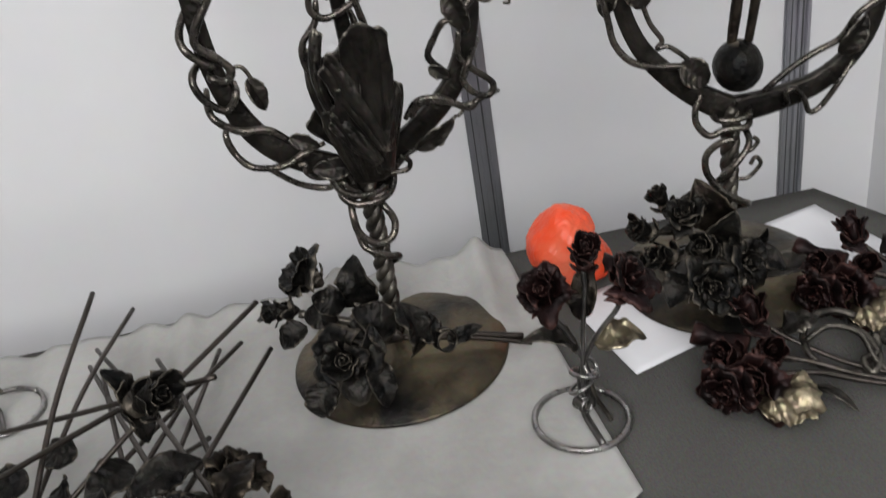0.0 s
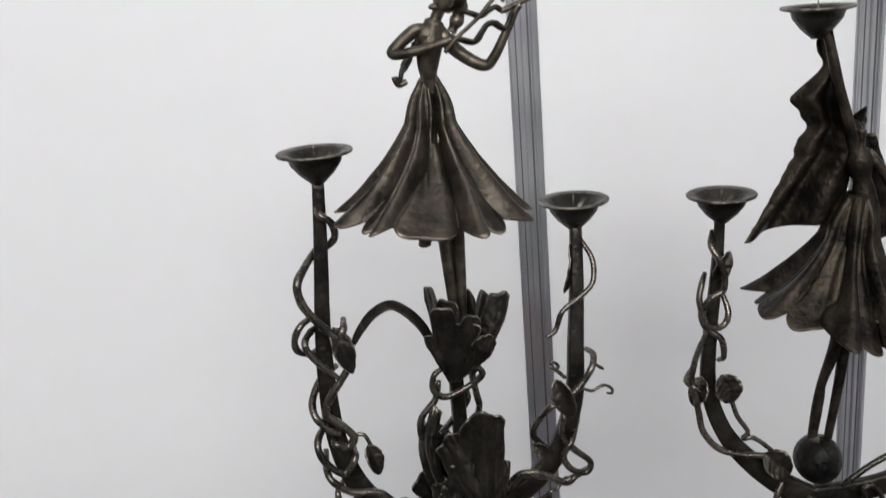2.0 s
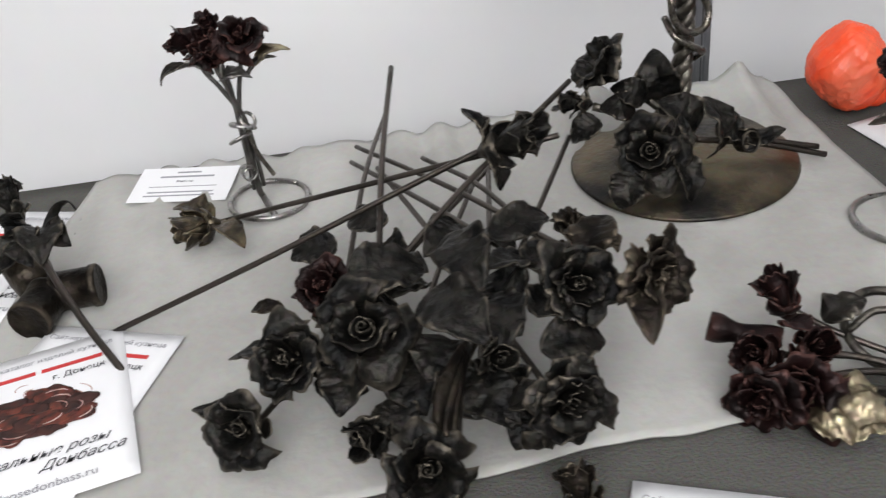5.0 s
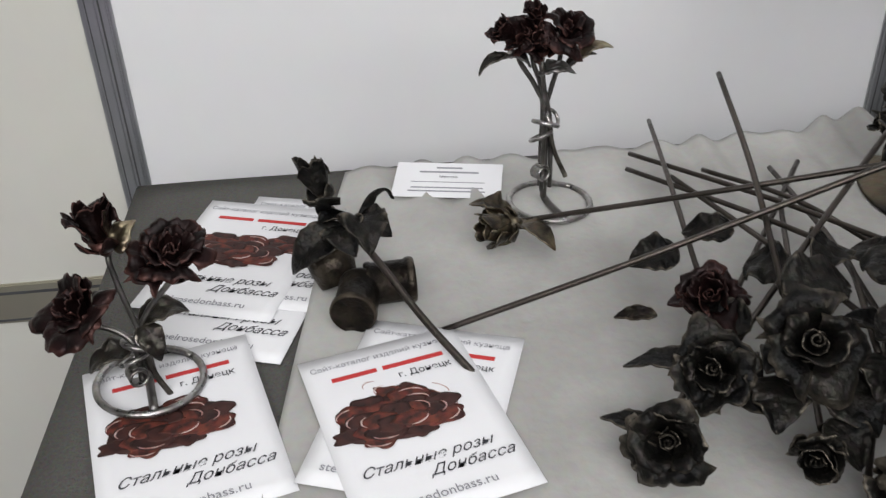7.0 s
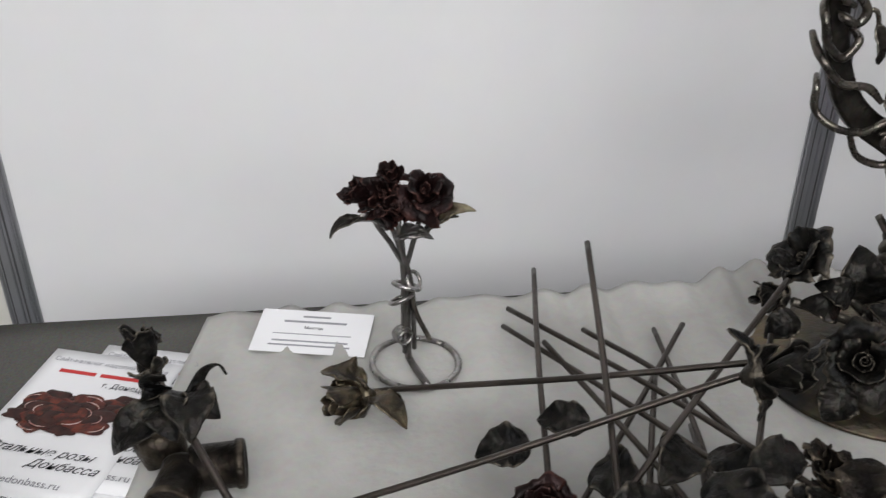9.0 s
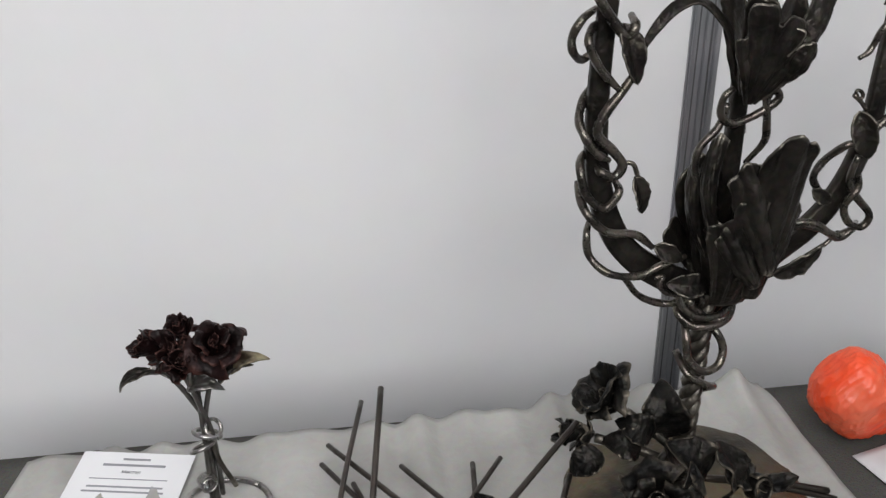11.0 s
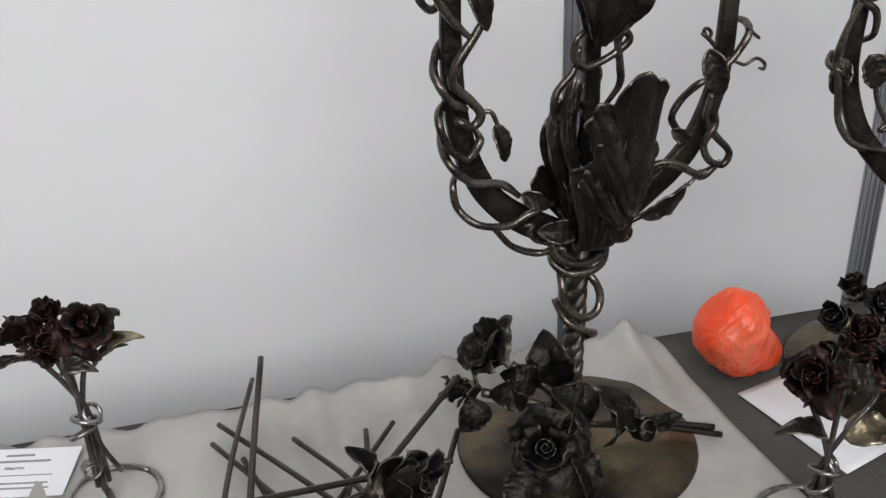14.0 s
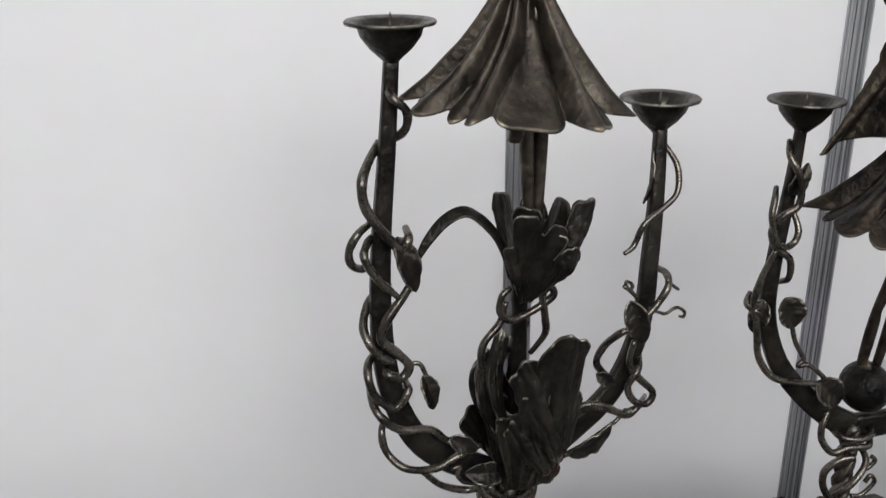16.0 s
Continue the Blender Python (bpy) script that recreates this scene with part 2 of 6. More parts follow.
def box(x0, x1, y0, y1, z0, z1, ease=0.0):
    """A box with its edges eased by a small chamfer."""
    bm = bmesh.new()
    bmesh.ops.create_cube(bm, size=1)
    for v in bm.verts:
        v.co = V(x0 + (v.co.x + 0.5) * (x1 - x0), y0 + (v.co.y + 0.5) * (y1 - y0), z0 + (v.co.z + 0.5) * (z1 - z0))
    if ease:
        bmesh.ops.bevel(bm, geom=bm.edges[:], offset=ease, segments=2, affect="EDGES")
    bm.verts.index_update()
    geo = [v.co.copy() for v in bm.verts], [tuple(v.index for v in f.verts) for f in bm.faces]
    bm.free()
    return geo


def ball(centre, radius, squash=(1, 1, 1), rough=0.0, seed=0.0, seg=20):
    prof = [(max(1e-4, math.sin(math.pi * i / 12)) * radius, -math.cos(math.pi * i / 12) * radius) for i in range(13)]
    v, f = lathe(prof, seg)
    out = []
    for p in v:
        k = 1 + rough * noise.noise(p * (1.2 / radius) + V(seed, 0, 0))
        out.append(Vector(centre) + V(p.x * squash[0] * k, p.y * squash[1] * k, p.z * squash[2] * k))
    return out, f


def aim(place, direction, turn=0.0, size=1.0):
    """The pose of something whose own z points along direction."""
    return Matrix.Translation(place) @ Vector(direction).to_track_quat("Z", "Y").to_matrix().to_4x4() @ Matrix.Rotation(turn, 4, "Z") @ Matrix.Scale(size, 4)


# ---- the smith's flowers ----
def petal_geo(radius, height, spread, open_out, curl, seed, ragged=1.0, nu=28, nv=14):
    """One petal round the z axis: it cups the bloom, its lip rolls outwards and is frilled and creased as hammered sheet is."""
    notch = noise.noise(V(seed, 0.3, 0.7)) * 0.7
    def at(u, v):
        a = (u - 0.5) * 2
        width = spread * (0.42 + 0.58 * math.sin(math.pi * 0.5 * min(1.0, 0.1 + 1.25 * v)))
        ang = a * width
        lip = max(0.0, v - 0.58) / 0.42
        frill = 0.5 * math.sin(a * 7 + seed) + 0.4 * math.sin(a * 15 + seed * 2.3) + 0.5 * noise.noise(V(a * 6, 0, seed))
        r = radius * (0.28 + 0.72 * v ** 0.55) + open_out * v * v + curl * lip ** 2 * (0.8 + 0.9 * noise.noise(V(a * 1.3, 2, seed)))
        z = height * (v - 0.30 * a ** 4 * v ** 2 - 0.10 * math.exp(-((a - notch) / 0.16) ** 2) * v ** 4) - curl * 0.8 * lip ** 3
        wob = noise.noise(V(a * 1.4, v * 1.3, seed)) * 0.22 * v + noise.noise(V(a * 3.2, v * 2, seed + 9)) * 0.10 * ragged * lip
        r *= 1 + wob + 0.075 * ragged * lip ** 1.5 * frill + 0.012 * v * math.sin(a * 24 + seed)
        z += height * (noise.noise(V(a * 1.9 + 5, v, seed + 3)) * 0.14 + 0.05 * math.cos(a * 11 + seed * 1.7) + noise.noise(V(a * 12, 1, seed + 6)) * 0.07) * lip * ragged
        return V(r * math.cos(ang), r * math.sin(ang), z)
    return sheet(at, nu, nv, 0.0008)


def core_geo(radius, height, seed):
    """The rolled heart of a rose: a sheet wound into a scroll."""
    def at(u, v):
        ang = u * 2 * math.pi * 1.6
        r = radius * (0.16 + 0.84 * u) * (0.75 + 0.25 * v) * (1 + 0.35 * noise.noise(V(u * 6, v * 2, seed)))
        return V(r * math.cos(ang), r * math.sin(ang), height * v * (1 - 0.12 * u) + 0.006 * noise.noise(V(u * 5, 0, seed)) * v)
    return sheet(at, 34, 4, 0.001)


PETALS = {}


def bloom(parent, place, direction, size, mat, seed=0, kind="open", turn=0.0, name="bloom"):
    """A bloom of separate petals round a rolled heart. size: its radius."""
    plans = {
        "open": [(0.30, 0.92, 1.50, 0.0, 0.05, 2), (0.50, 1.0, 1.30, 0.03, 0.12, 3), (0.70, 0.96, 1.15, 0.06, 0.22, 3), (0.86, 0.78, 1.05, 0.10, 0.32, 4)],
        "bud": [(0.34, 1.20, 1.5, 0.0, 0.03, 2), (0.50, 1.36, 1.4, -0.02, 0.12, 3), (0.62, 1.10, 1.1, 0.02, 0.16, 2)],
        "globe": [(0.46, 1.15, 1.5, -0.04, 0.0, 2), (0.84, 1.40, 1.45, -0.34, 0.02, 3), (0.92, 1.25, 1.1, -0.26, 0.05, 2)],
        "cup": [(0.28, 0.70, 1.5, 0.0, 0.04, 2), (0.60, 1.05, 1.35, 0.04, 0.22, 3), (0.84, 1.00, 1.15, 0.12, 0.34, 3)],
        "wide": [(0.32, 0.80, 1.45, 0.02, 0.08, 2), (0.54, 0.90, 1.3, 0.06, 0.16, 3), (0.74, 0.85, 1.15, 0.10, 0.24, 4), (0.90, 0.66, 1.0, 0.14, 0.30, 4)],
    }
    key = (kind, seed % 5, mat.name)
    if key not in PETALS:
        r = random.Random(repr(key))
        core = mesh_data("heart", core_scaled(0.22, 0.70 if kind != "bud" else 1.05, seed), mat)
        rows = []
        for radius, height, spread, open_out, curl, count in plans[kind]:
            for k in range(count):
                geo = petal_scaled(radius * r.uniform(0.86, 1.12), height * r.uniform(0.68, 1.22), spread * r.uniform(0.75, 1.15), open_out * r.uniform(0.2, 1.6), curl * r.uniform(0.3, 1.6), r.uniform(0, 90), {"globe": 0.2, "bud": 0.55, "cup": 0.8}.get(kind, 1.0))
                spin = 2 * math.pi * k / count + radius * 5 + r.uniform(-0.35, 0.35)
                tip = 0.35 if kind in ("bud", "globe") else 1.0
                lean = Matrix.Rotation(tip * r.uniform(-0.20, 0.20), 4, "X") @ Matrix.Rotation(tip * r.uniform(-0.22, 0.20), 4, "Y") @ Matrix.Translation((0, 0, r.uniform(-0.0025, 0.0025)))
                rows.append((mesh_data("petal", geo, mat), Matrix.Rotation(spin, 4, "Z") @ lean))
        PETALS[key] = core, rows
    core, rows = PETALS[key]
    ob = new(name, core)
    ob.parent = parent
    ob.matrix_local = aim(place, direction, turn + seed * 1.3, size / 0.022)
    for me, placed in rows:
        p = new("petal", me)
        p.parent = ob
        p.matrix_local = placed
    return ob


def core_scaled(radius, height, seed):
    k = 0.022
    return core_geo(radius * k, height * k, seed)


def petal_scaled(radius, height, spread, open_out, curl, seed, ragged=1.0):
    """A petal of a bloom whose radius is 22 mm."""
    k = 0.022
    return petal_geo(radius * k, height * k, spread, open_out * k, curl * k, seed, ragged)


def leaf_geo(base, tip, width, up, bend=0.2, ruffle=0.25, fold=0.25, seed=0.0, curl=0.0, nu=10, nv=20, sharp=False):
    """A hammered leaf from base to tip with a folded midrib and a wavy edge."""
    base, tip = Vector(base), Vector(tip)
    along = tip - base
    length = along.length
    t = along.normalized()
    n = (Vector(up) - t * t.dot(Vector(up))).normalized()
    side = t.cross(n)
    def at(u, v):
        a = (u - 0.5) * 2
        w = width * 0.5 * (math.sin(math.pi * min(1.0, v ** 0.75)) ** 0.8 * 0.96 + 0.04) * (1 + 0.18 * noise.noise(V(a, v * 5, seed)))
        if sharp:
            w = width * 0.5 * (v ** 0.55 * (1 - v) ** 0.75 / 0.413 + 0.03) * (1 + 0.15 * noise.noise(V(a, v * 5, seed)))
        if v > 0.995:
            w *= 0.3
        lift = bend * length * math.sin(math.pi * v) + fold * w * abs(a) + ruffle * w * noise.noise(V(a * 1.5, v * 4.5, seed + 4)) * abs(a)
        lift -= 0.055 * w * math.sin(v * 34 - abs(a) * 6) * min(1.0, 2 * abs(a)) + curl * length * max(0, v - 0.7) ** 2 * 8
        return base + t * (length * v) + side * (w * a) + n * lift
    return sheet(at, nu, nv, 0.0011)


def calyx(parent, place, direction, size, mat, seed=0):
    """The cup under a bloom with its pointed sepals."""
    d = Vector(direction).normalized()
    m = aim(place, d)
    r = random.Random(seed)
    geo = [lathe([(0.12 * size, -0.55 * size), (0.32 * size, -0.30 * size), (0.42 * size, 0.0)], 10)]
    for k in range(4):
        a = 2 * math.pi * k / 4 + r.uniform(-0.3, 0.3)
        c, s = math.cos(a), math.sin(a)
        geo.append(leaf_geo((0.3 * size * c, 0.3 * size * s, -0.25 * size), (0.78 * size * c, 0.78 * size * s, r.uniform(0.0, 0.6) * size), 0.62 * size, (0, 0, 1), -0.15, 0.3, 0.2, seed + k, nu=4, nv=8))
    return part("calyx", moved(join(*geo), m), mat, parent)


def steel_rose(head, face, end, size, mat, seed, kind="open", leaves=(), label="", stem=0.0021, bow=0.012, group="forged roses"):
    """A rose lying or standing: bloom at head, facing along face, its stem running to end; leaves: (where along the stem, tip offset, width)."""
    head, end, face = Vector(head), Vector(end), Vector(face).normalized()
    ob = thing("steel_rose", end, 0, label, "rose", group)
    h = head - end
    mid = h * 0.5 + V(0, 0, bow)
    root = h - face * size * 0.3
    path = smooth_path([(0, 0, 0), mid * 0.9 + V(0, 0, 0), root - face * size * 0.9 + V(0, 0, 0), root], 10)
    part("stem", tube(path, stem, 8), ROD_STEEL, ob, "bare steel rod stem")
    bloom(ob, h - face * size * 0.15, face, size, mat, seed, kind)
    calyx(ob, h - face * size * 0.2, face, size, mat, seed)
    for s, off, width in leaves:
        p = path[min(len(path) - 1, int(s * (len(path) - 1)))]
        part("leaf", leaf_geo(p, p + Vector(off), width, (0, 0.2, 1), 0.15, 0.4, 0.25, seed + s * 7), mat, ob)
    return ob


# ---- the booth ----
def structure(name, geo, mat, label="", category="", smooth=False):
    return tagged(solid(name, geo[0], geo[1], mat, None, "", smooth), label, category, "", "structure")


structure("floor", box(-4, 4, -5, 3, -0.1, 0.0), FLOOR, "plain dark grey exhibition hall floor", "floor")
structure("ceiling", box(-4, 4, -5, 3, 3.6, 3.7), HALL, "plain pale hall ceiling", "ceiling")
structure("wall_west", box(-4.1, -4, -5, 3, 0, 3.6), HALL, "plain pale hall wall", "wall")
structure("wall_east", box(4, 4.1, -5, 3, 0, 3.6), HALL, "plain pale hall wall", "wall")
structure("wall_south", box(-4, 4, -5.1, -5, 0, 3.6), HALL, "plain pale hall wall", "wall")
structure("wall_north", box(-4, 4, 3, 3.1, 0, 3.6), HALL, "plain pale hall wall", "wall")

POSTS = (-0.344, 0.551, 0.945)
structure("wall_panel_1", box(-1.6, POSTS[0] - 0.008, WALL, WALL + 0.016, 0.485, 2.5), CREAM_PANEL, "cream laminate booth wall panel beyond the table", "wall panel")
structure("wall_panel_2", box(-1.6, POSTS[0] - 0.008, WALL, WALL + 0.016, 0.05, 0.427), CREAM_PANEL, "cream laminate booth wall panel under an aluminium rail", "wall panel")
structure("wall_panel_3", box(POSTS[0] + 0.008, POSTS[1] - 0.008, WALL, WALL + 0.016, 0.05, 2.5), PANEL, "white laminate booth wall panel behind the table", "wall panel")
structure("wall_panel_4", box(POSTS[1] + 0.008, POSTS[2] - 0.008, WALL, WALL + 0.016, 0.05, 2.5), PANEL, "narrow white laminate booth wall panel between posts", "wall panel")
structure("wall_panel_5", box(POSTS[2] + 0.008, 1.060, WALL, WALL + 0.016, 0.05, 2.5), PANEL, "white laminate strip in the booth corner", "wall panel")
structure("wall_panel_6", box(1.060, 1.076, -0.6, WALL + 0.016, 0.05, 2.5), PANEL, "white laminate side wall of the booth", "wall panel")


def booth_post(x):
    ob = thing("booth_post", (x, WALL, 0), 0, "grooved aluminium post between white booth panels", "post", "booth posts", "structure")
    part("body", box(-0.015, 0.018, -0.006, 0.03, 0.0, 2.5, 0.003), ALUMINIUM, ob, "", False)
    part("groove", box(0.0052, 0.0072, -0.0064, 0.0, 0.0, 2.5), GROOVE, ob, "dark slot along the post", False)
    part("groove", box(-0.0084, -0.0070, -0.0064, 0.0, 0.0, 2.5), GROOVE, ob, "dark slot along the post", False)
    part("lip", box(0.0095, 0.0135, -0.0095, 0.0, 0.0, 2.5, 0.001), ALUMINIUM, ob, "", False)
    part("lip", box(-0.0015, 0.0025, -0.0095, 0.0, 0.0, 2.5, 0.001), ALUMINIUM, ob, "", False)
    part("lip", box(-0.0135, -0.0100, -0.0085, 0.0, 0.0, 2.5, 0.001), ALUMINIUM, ob, "", False)
    return ob


for x in POSTS:
    booth_post(x)
rail = thing("booth_rail", (-0.95, WALL, 0.427), 0, "horizontal brownish aluminium rail across the cream booth panels", "rail", "", "structure")
part("body", box(-0.65, 0.585, -0.004, 0.02, 0.0, 0.058, 0.0015), RAIL, rail, "", False)
part("groove", box(-0.65, 0.585, -0.0046, 0.0, 0.044, 0.048), GROOVE, rail, "dark slot along the rail", False)
part("groove", box(-0.65, 0.585, -0.0046, 0.0, 0.004, 0.007), GROOVE, rail, "dark slot along the rail", False)


def display_table():
    ob = thing("display_table", (0.28, 0.7, 0), 0, "display table covered with grey felt cloth against the booth wall", "table")
    def top(u, v):
        y = 0.306 - 0.628 * v
        right = 0.558 + 0.5 * min(0.12, 0.306 - y)
        left = -0.553 - 0.018 * v
        x = left + (right - left) * u
        return V(x, y, TABLE - 0.0015 + 0.0008 * noise.noise(V(x * 9, v * 6, 2)))
    part("tabletop", sheet(top, 40, 24, 0.003), FELT, ob)
    part("board", box(-0.545, 0.556, -0.30, 0.296, TABLE - 0.03, TABLE - 0.005), HALL, ob, "", False)
    def front(u, v):
        x = -0.572 + 1.19 * u
        return V(x, -0.3235 - 0.006 * math.sin(x * 40) * v, TABLE - 0.0015 - 0.70 * v)
    part("cloth_front", sheet(front, 80, 8, 0.003), FELT, ob)
    def side(u, v):
        return V(-0.553 - 0.018 * u, 0.306 - 0.628 * u, TABLE - 0.0015 - 0.70 * v)
    part("cloth_side", sheet(side, 12, 8, 0.003), FELT, ob)
    part("cloth_side", sheet(lambda u, v: V(0.619 - 0.5 * max(0.0, 0.12 - 0.628 * (1 - u)), -0.322 + 0.628 * u, TABLE - 0.0015 - 0.70 * v), 24, 8, 0.003), FELT, ob)
    for x in (-0.52, 0.53):
        for y in (-0.27, 0.26):
            part("leg", moved(lathe([(0.015, 0.0), (0.015, TABLE - 0.03)], 12), Matrix.Translation((x, y, 0))), ALUMINIUM, ob)
    return ob


display_table()


# ---- sheets on the table ----
def foam_sheet():
    def at(u, v):
        left, right = -0.094 - 0.062 * v ** 0.9, 0.522 + 0.030 * v
        x = left + (right - left) * u
        y1 = 0.580 + 0.012 * max(0.0, min(1.0, (x - 0.2) / 0.1)) + 0.085 * max(0.0, (x - 0.36) / 0.19) ** 1.4 + 0.006 * noise.noise(V(x * 14, 3, 1))
        y0 = 0.995 + 0.004 * min(1.0, max(0.0, (x - 0.05) / 0.15)) + 0.006 * noise.noise(V(x * 18, 0, 5))
        y = y0 + (y1 - y0) * v
        back = max(0.0, 1 - v * 2.7)
        z = TABLE + 0.0042 + 0.0036 * back ** 1.5 * (1 + math.sin(x * 120 + 5 * noise.noise(V(x * 9, 0, 0)))) * (0.5 + 1.3 * max(0, x))
        z += (0.013 + 0.007 * noise.noise(V(x * 70, y * 30, 3))) * back ** 1.6 * math.exp(-((x - 0.495) / 0.030) ** 2) + 0.012 * back ** 2 * math.exp(-((x - 0.36) / 0.05) ** 2)
        z += 0.010 * back * max(0.0, noise.noise(V(x * 34, y * 16, 11)) + 0.2) * min(1.0, max(0.0, (x - 0.30) / 0.1))
        z += 0.0060 * back ** 0.6 * (0.15 + max(0.0, x)) * math.sin(x * 155 + 1.5 * noise.noise(V(x * 12, 0, 4)))
        z += 0.0016 * noise.noise(V(x * 22, y * 9, 7)) + 0.0012 * math.sin(x * 150 + y * 12 + 4 * noise.noise(V(x * 8, y * 4, 2))) * (1 - 0.7 * v)
        return V(x, y, z)
    return tagged(solid("foam_sheet", *sheet(at, 150, 60, 0.0016), FOAM), "white packing foam sheet with a rippled back edge under the ironwork", "foam sheet")


foam_sheet()


def paper_sheet(corners, z, label):
    a, b, c, d = [V(*p, 0) for p in corners]
    def at(u, v):
        p = (a * (1 - u) + b * u) * (1 - v) + (d * (1 - u) + c * u) * v
        return V(p.x, p.y, z + 0.0012 * (1 + noise.noise(V(p.x * 14, p.y * 14, 1))))
    return tagged(solid("paper_sheet", *sheet(at, 16, 16, 0.0006), PAPER), label, "paper")


paper_sheet([(0.587, 0.795), (0.852, 0.880), (0.823, 0.974), (0.560, 0.905)], TABLE + 0.001, "plain white paper under the second candelabrum")


def lettering(parent, text, x, y, size, mat, name="writing", slant=0.0, align="LEFT"):
    cu = bpy.data.curves.new(name, "FONT")
    cu.body, cu.size, cu.align_x, cu.shear = text, size, align, slant
    cu.extrude = 0.00005
    cu.materials.append(mat)
    ob = new(name, cu)
    ob.parent = parent
    ob.matrix_local = Matrix.Translation((x, y, 0.0009))
    return ob


def printed_bar(parent, x, y, w, h, mat):
    return part("printed_line", box(x, x + w, y, y + h, 0.0003, 0.0006), mat, parent, "", False)


def printed_rose(parent, seed):
    """The flat picture of a red rose on the leaflet: dark outline, overlapping petals with lighter rims."""
    def blot(cx, cy, rx, ry, wob, z, k):
        def at(u, v):
            a = 2 * math.pi * u
            r = v * (1 + wob * noise.noise(V(math.cos(a) * 1.6, math.sin(a) * 1.6, k)) + 0.4 * wob * math.sin(5 * a + k))
            return V(cx + rx * r * math.cos(a), cy + ry * r * math.sin(a), z)
        return sheet(at, 36, 4, 0.0001, True)
    pic = part("printed_rose", blot(-0.008, 0.005, 0.036, 0.019, 0.16, 0.0006, seed), PRINT_DARK, parent, "printed picture of a dark red rose")
    r = random.Random(5)
    level = 0.0007
    for reach, count, size in ((0.92, 8, 0.34), (0.62, 7, 0.32), (0.34, 5, 0.28)):
        for k in range(count):
            a = 2 * math.pi * (k + 0.5 * r.random()) / count + reach
            cx, cy = -0.008 + 0.032 * reach * math.cos(a), 0.005 + 0.017 * reach * math.sin(a)
            level += 0.00003
            part("printed_petal", blot(cx, cy, 0.036 * size * r.uniform(0.8, 1.2), 0.021 * size * r.uniform(0.8, 1.3), 0.22, level, k * 1.7 + reach * 9), PRINT_ROSE if (k + int(reach * 10)) % 2 else PRINT_DARK, pic)
            arc = [V(cx + 0.011 * math.cos(a + q), cy + 0.0062 * math.sin(a + q), level + 0.0002) for q in (-0.8, -0.3, 0.3, 0.8)]
            if k % 2 == 0:
                part("printed_rim", bar(smooth_path(arc, 4), lambda q: 0.0010 * math.sin(math.pi * (0.1 + 0.8 * q)), lambda q: 0.0001, (0, 0, 1)), PRINT_RIM, pic)
    return pic


def leaflet(tl, turn, z, label="white leaflet with a printed red rose on the table", words=True):
    """An upright A6 leaflet; tl: its top left corner."""
    a = radians(turn)
    right, up = V(math.cos(a), math.sin(a), 0), V(-math.sin(a), math.cos(a), 0)
    c = V(*tl, 0) + right * 0.0525 - up * 0.074
    ob = thing("leaflet", (c.x, c.y, z), turn, label, "leaflet", "leaflets")
    def at(u, v):
        return V(-0.0525 + 0.105 * u, -0.074 + 0.148 * v, -0.0004 * abs(noise.noise(V(u * 2, v * 2, turn))) * (1 - math.sin(math.pi * u)))
    part("page", sheet(at, 10, 12, 0.0003), PAPER, ob)
    lettering(ob, "Сайт-каталог изделий кузнеца", -0.047, 0.060, 0.0062, GREY_INK)
    for x, w in ((-0.036, 0.029), (-0.003, 0.040)):
        printed_bar(ob, x, 0.0480, w, 0.0036, RED_INK)
    lettering(ob, "г. Донецк", 0.004, 0.037, 0.0075, DARK_INK)
    printed_rose(ob, 2.0)
    lettering(ob, "Стальные розы", -0.042, -0.036, 0.0105, DARK_INK, slant=0.5)
    lettering(ob, "Донбасса", -0.005, -0.047, 0.0105, DARK_INK, slant=0.5)
    lettering(ob, "steelrosedonbass.ru", -0.042, -0.063, 0.0088, GREY_INK)
    return ob


leaflet((-0.197, 0.921), -18, TABLE + 0.0020, "white leaflet with a printed rose, bottom of a pile")
leaflet((-0.167, 0.966), -16, TABLE + 0.0030, "white leaflet with a printed red rose, half under another")
leaflet((-0.205, 0.964), -18, TABLE + 0.0040)
leaflet((-0.268, 0.751), 15, TABLE + 0.0055, "white leaflet with a printed rose under a ring-footed bouquet")
leaflet((-0.082, 0.779), -19.5, TABLE + 0.0075, "white leaflet with a printed red rose, half under another")
leaflet((-0.131, 0.738), 14, TABLE + 0.0085)
leaflet((0.498, 0.685), -20, TABLE + 0.0060, "white leaflet with a printed rose under a lying bouquet")
leaflet((0.430, 0.508), 37, TABLE + 0.0070, "white leaflet with a printed red rose, turned askew")
leaflet((0.282, 0.563), -20, TABLE + 0.0030, "white leaflet near the table's front edge")


def name_card():
    ob = thing("name_card", (-0.009, 0.957, TABLE + 0.0095), -12, "white name card with printed lines leaning on the foam", "card")
    ob.matrix_world = pose(-0.009, 0.957, TABLE + 0.0095, 5, 0, -12)
    part("card", box(-0.045, 0.045, -0.025, 0.025, 0.0, 0.0005), PAPER, ob, "", False)
    for y, w, h, mat in ((0.0165, 0.022, 0.0022, GREY_INK), (0.0100, 0.050, 0.0024, GREY_INK), (-0.004, 0.062, 0.0010, GREY_INK), (-0.0125, 0.060, 0.0018, GREY_INK), (-0.0175, 0.064, 0.0018, GREY_INK)):
        printed_bar(ob, -w / 2, y, w, h, mat)
    lettering(ob, "Мастер", 0, 0.0025, 0.0042, DARK_INK, align="CENTER")
    return ob


name_card()


